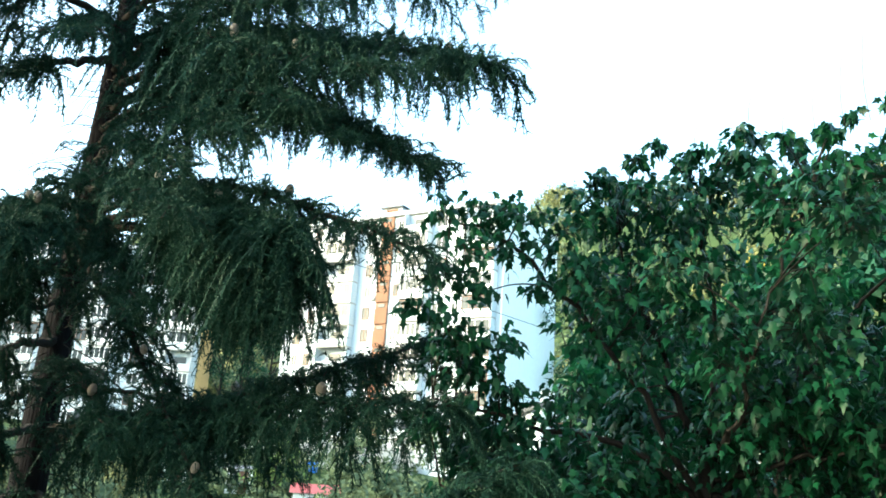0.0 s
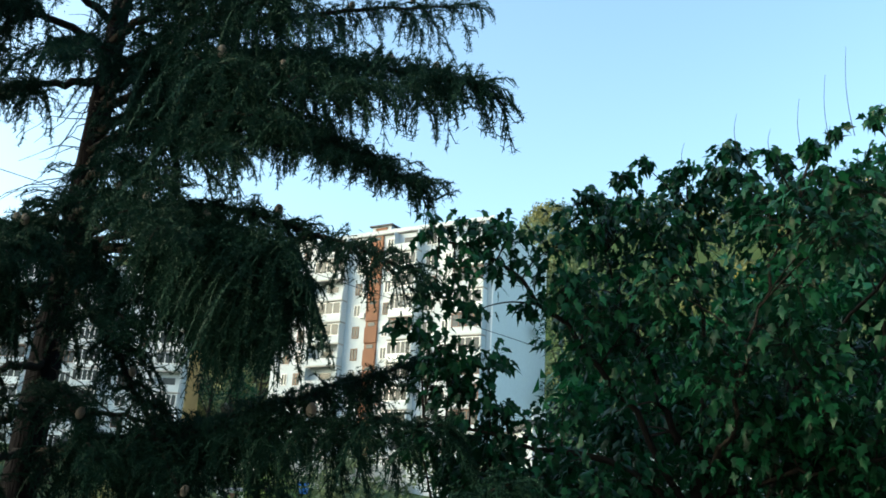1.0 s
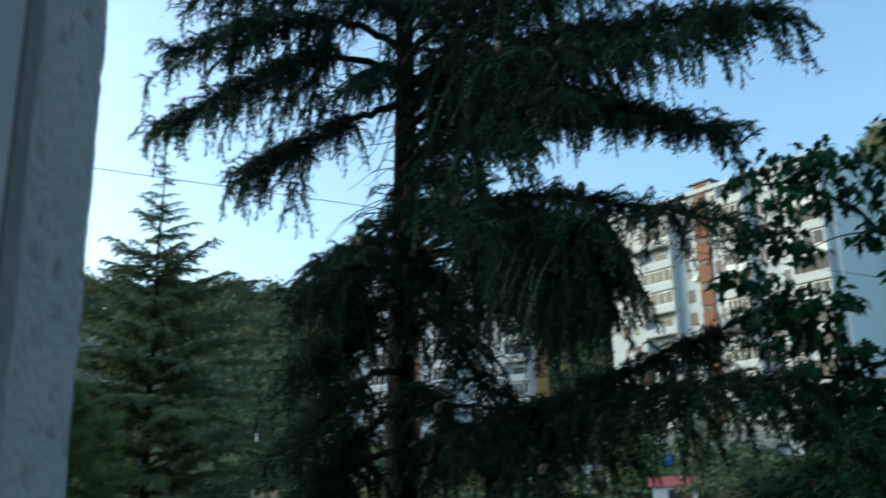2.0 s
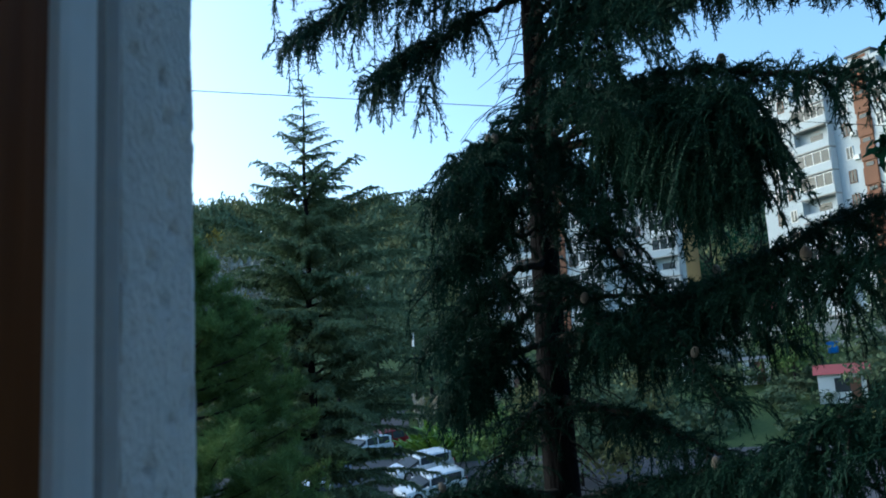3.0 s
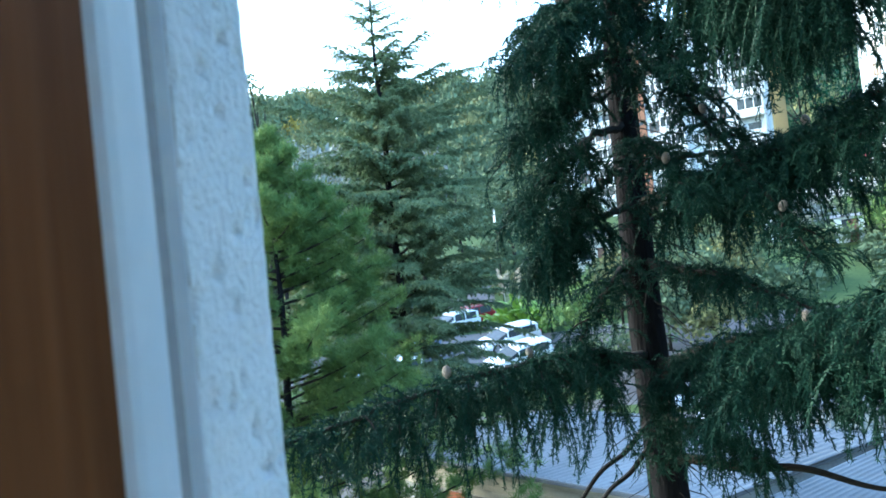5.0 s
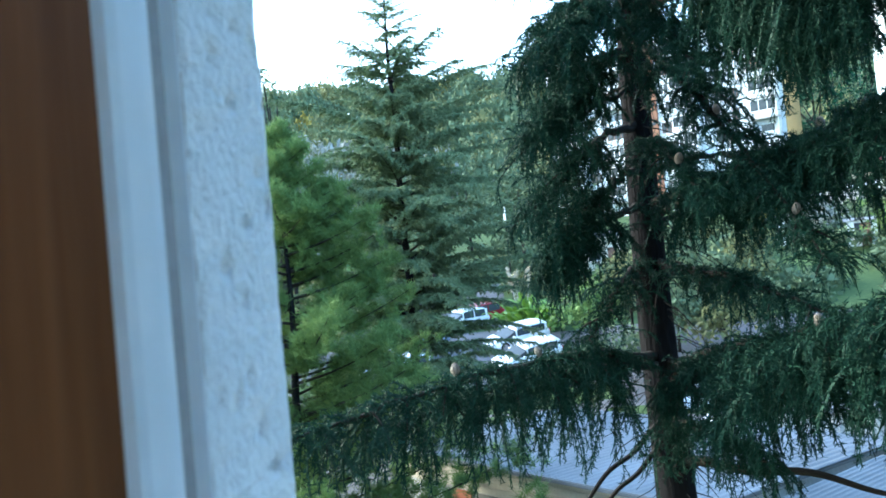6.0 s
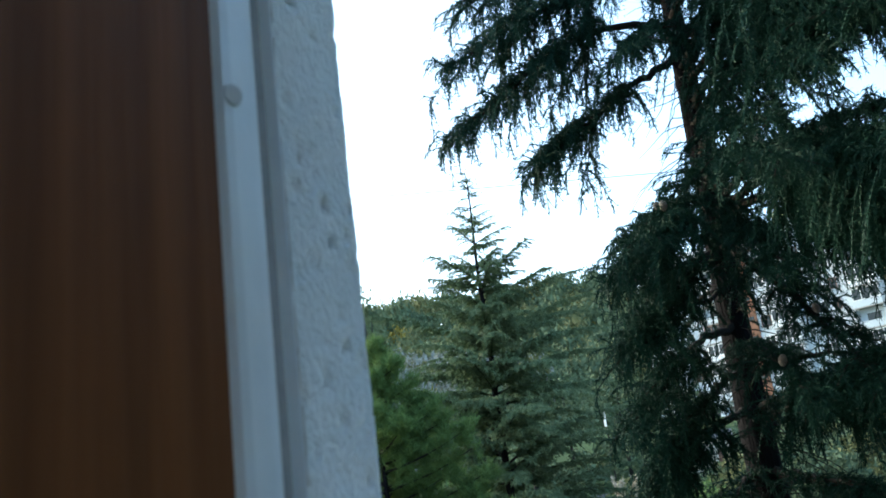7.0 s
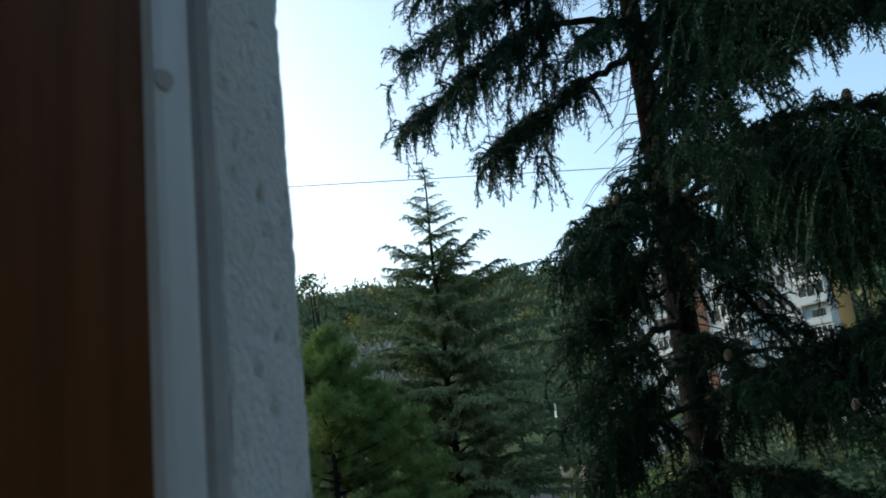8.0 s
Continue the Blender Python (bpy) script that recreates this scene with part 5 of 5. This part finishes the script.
rng_ = np.random.default_rng(77)
for az_, d_, h_, r_, mat_, word in (
        (35.0, 88, 10.0, 4.4, WOODS, "green"), (38.4, 96, 10.5, 4.6, WOODS, "green"), (41.0, 84, 9.5, 4.2, WOODS, "green"), (44.5, 92, 11.0, 4.8, WOODS, "green"), (47.0, 80, 10.0, 4.2, WOODS_OLIVE, "olive green"),
        (50.0, 76, 11.0, 4.6, WOODS, "green"), (53.5, 72, 11.0, 5.0, WOODS, "green"), (46.0, 66, 6.5, 3.2, PINE, "bright green"), (33.0, 76, 7.0, 3.4, WOODS, "green"), (31.0, 95, 7.0, 3.6, WOODS, "green"),
        (31.2, 56, 4.6, 2.6, PINE, "bright green"), (28.6, 58, 5.2, 2.8, WOODS_OLIVE, "olive green"), (25.8, 55, 4.8, 2.6, WOODS, "green"), (30.0, 49, 3.6, 2.0, WOODS, "green"), (27.4, 50, 3.4, 2.0, WOODS, "green"), (23.0, 53, 4.2, 2.4, WOODS_OLIVE, "olive green"), (26.0, 74, 6.0, 3.0, WOODS, "green"), (23.4, 62, 4.6, 2.6, WOODS, "green"), (21.0, 70, 5.0, 2.8, WOODS_OLIVE, "olive green"), (19.4, 92, 5.0, 2.8, WOODS_YELLOW, "yellowing"),
        (17.0, 88, 3.6, 2.4, WOODS_GREY, "greyish"), (12.6, 80, 6.0, 3.0, PINE, "bright green"), (8.6, 72, 6.5, 3.2, WOODS, "green"), (6.0, 60, 6.0, 3.0, WOODS, "green"), (12.0, 96, 6.5, 3.4, WOODS, "green"), (7.0, 92, 8.0, 3.8, WOODS, "green"),
        (2.0, 84, 8.0, 4.0, WOODS, "green"), (-3.0, 74, 9.0, 4.2, WOODS, "green"), (-7.6, 60, 13.0, 4.6, MAPLE, "dark green"), (-6.4, 112, 30.0, 5.0, MAPLE, "dark green"), (-8.0, 28, 8.6, 3.0, MAPLE, "dark green"), (-19.5, 24, 11.0, 3.4, MAPLE, "dark green"), (-27.0, 32, 14.0, 4.4, MAPLE, "dark green"), (-10.5, 36, 17.0, 4.0, MAPLE, "dark green"), (-24.5, 26, 11.5, 3.4, MAPLE, "dark green"), (-15.5, 38, 18.0, 4.2, MAPLE, "dark green"), (-20.5, 40, 19.0, 4.4, MAPLE, "dark green"), (-31.0, 20, 9.6, 3.0, MAPLE, "dark green"),
        (15.4, 131, 21.0, 4.0, MAPLE, "dark green"), (13.6, 138, 23.0, 5.0, MAPLE, "dark green"), (16.6, 144, 24.0, 5.0, MAPLE, "dark green")):
    x_, y_, _ = polar(az_, d_, 0)
    broad_tree("broad_leaved_tree" if h_ > 5.6 else "bush", x_, y_, h_, r_, mat_, int(d_ * 7 + az_ * 3), word + (" broad-leaved tree on the slope" if h_ > 5.6 else " rounded bush on the grassy slope"), "tree" if h_ > 5.6 else "bush",
               n=int(1500 * r_ / 3), size=0.30 if d_ > 50 else 0.2, low=0.2)
# slim bare-trunked trees before the woods
for k_ in range(9):
    x_, y_, _ = polar(44.5 + 1.05 * k_ + rng_.uniform(-0.4, 0.4), 104 + 6 * rng_.uniform(), 0)
    broad_tree("birch_tree", x_, y_, rng_.uniform(13.5, 17.5), 2.2, WOODS_GREY, 500 + k_, "slender half-bare tree with pale trunk and silvery leaves", "tree", n=620, size=0.34, low=0.3, bark=PALE_BARK)
x_, y_, _ = polar(50.7, 60.0, 0)
broad_tree("broad_leaved_tree", x_, y_, 8 + 60 * math.tan(radians(15.2)) - ground_z(x_, y_), 1.9, WOODS, 901, "tall slim tree rising over the ridge line", n=700, size=0.3, low=0.55)


def undergrowth():
    """Low scrub over the slope between the yard and the houses."""
    rng = np.random.default_rng(88)
    temps = [clump_tris(rng, 240, 0.26) for _ in range(8)]
    sets = {0: [], 1: []}
    for k in range(420):
        az, r = rng.uniform(3, 52), rng.uniform(64, 106)
        if 36 < az < 43.5 and r < 84 or 13.6 < az < 19.6 and r < 88 and rng.uniform() < 0.8 or abs(az - 10.3) < 2.0 and r < 76 or abs(az - 10.3) < 0.8:
            continue
        x, y, _ = polar(az, r, 0)
        s = rng.uniform(0.8, 2.0)
        sets[int(noise.noise((x * 0.08, y * 0.08, 1)) > 0.15)].append(temps[rng.integers(8)] * np.array([s, s, s * rng.uniform(0.6, 1.1)]) + np.array([x, y, ground_z(x, y) + 0.25 * s]))
    tagged(soup("undergrowth", np.concatenate(sets[0]), WOODS), "dark green scrub covering the slope", "scrub", kind="stuff")
    tagged(soup("undergrowth", np.concatenate(sets[1]), WOODS_OLIVE), "olive dry scrub covering the slope", "scrub", kind="stuff")


undergrowth()


# ---- darker trees close behind the maple ----
for az_, d_, top_, r_ in ((-1.5, 12.5, 8.3, 1.5), (-8.2, 13.5, 9.4, 1.5), (-10.8, 13.5, 12.5, 1.35), (-14.5, 15.0, 12.9, 1.4), (-17.8, 14.0, 13.3, 1.9), (-24.5, 14.5, 13.8, 2.4), (-32.0, 14.0, 13.6, 2.4)):
    x_, y_, _ = polar(az_, d_, 0)
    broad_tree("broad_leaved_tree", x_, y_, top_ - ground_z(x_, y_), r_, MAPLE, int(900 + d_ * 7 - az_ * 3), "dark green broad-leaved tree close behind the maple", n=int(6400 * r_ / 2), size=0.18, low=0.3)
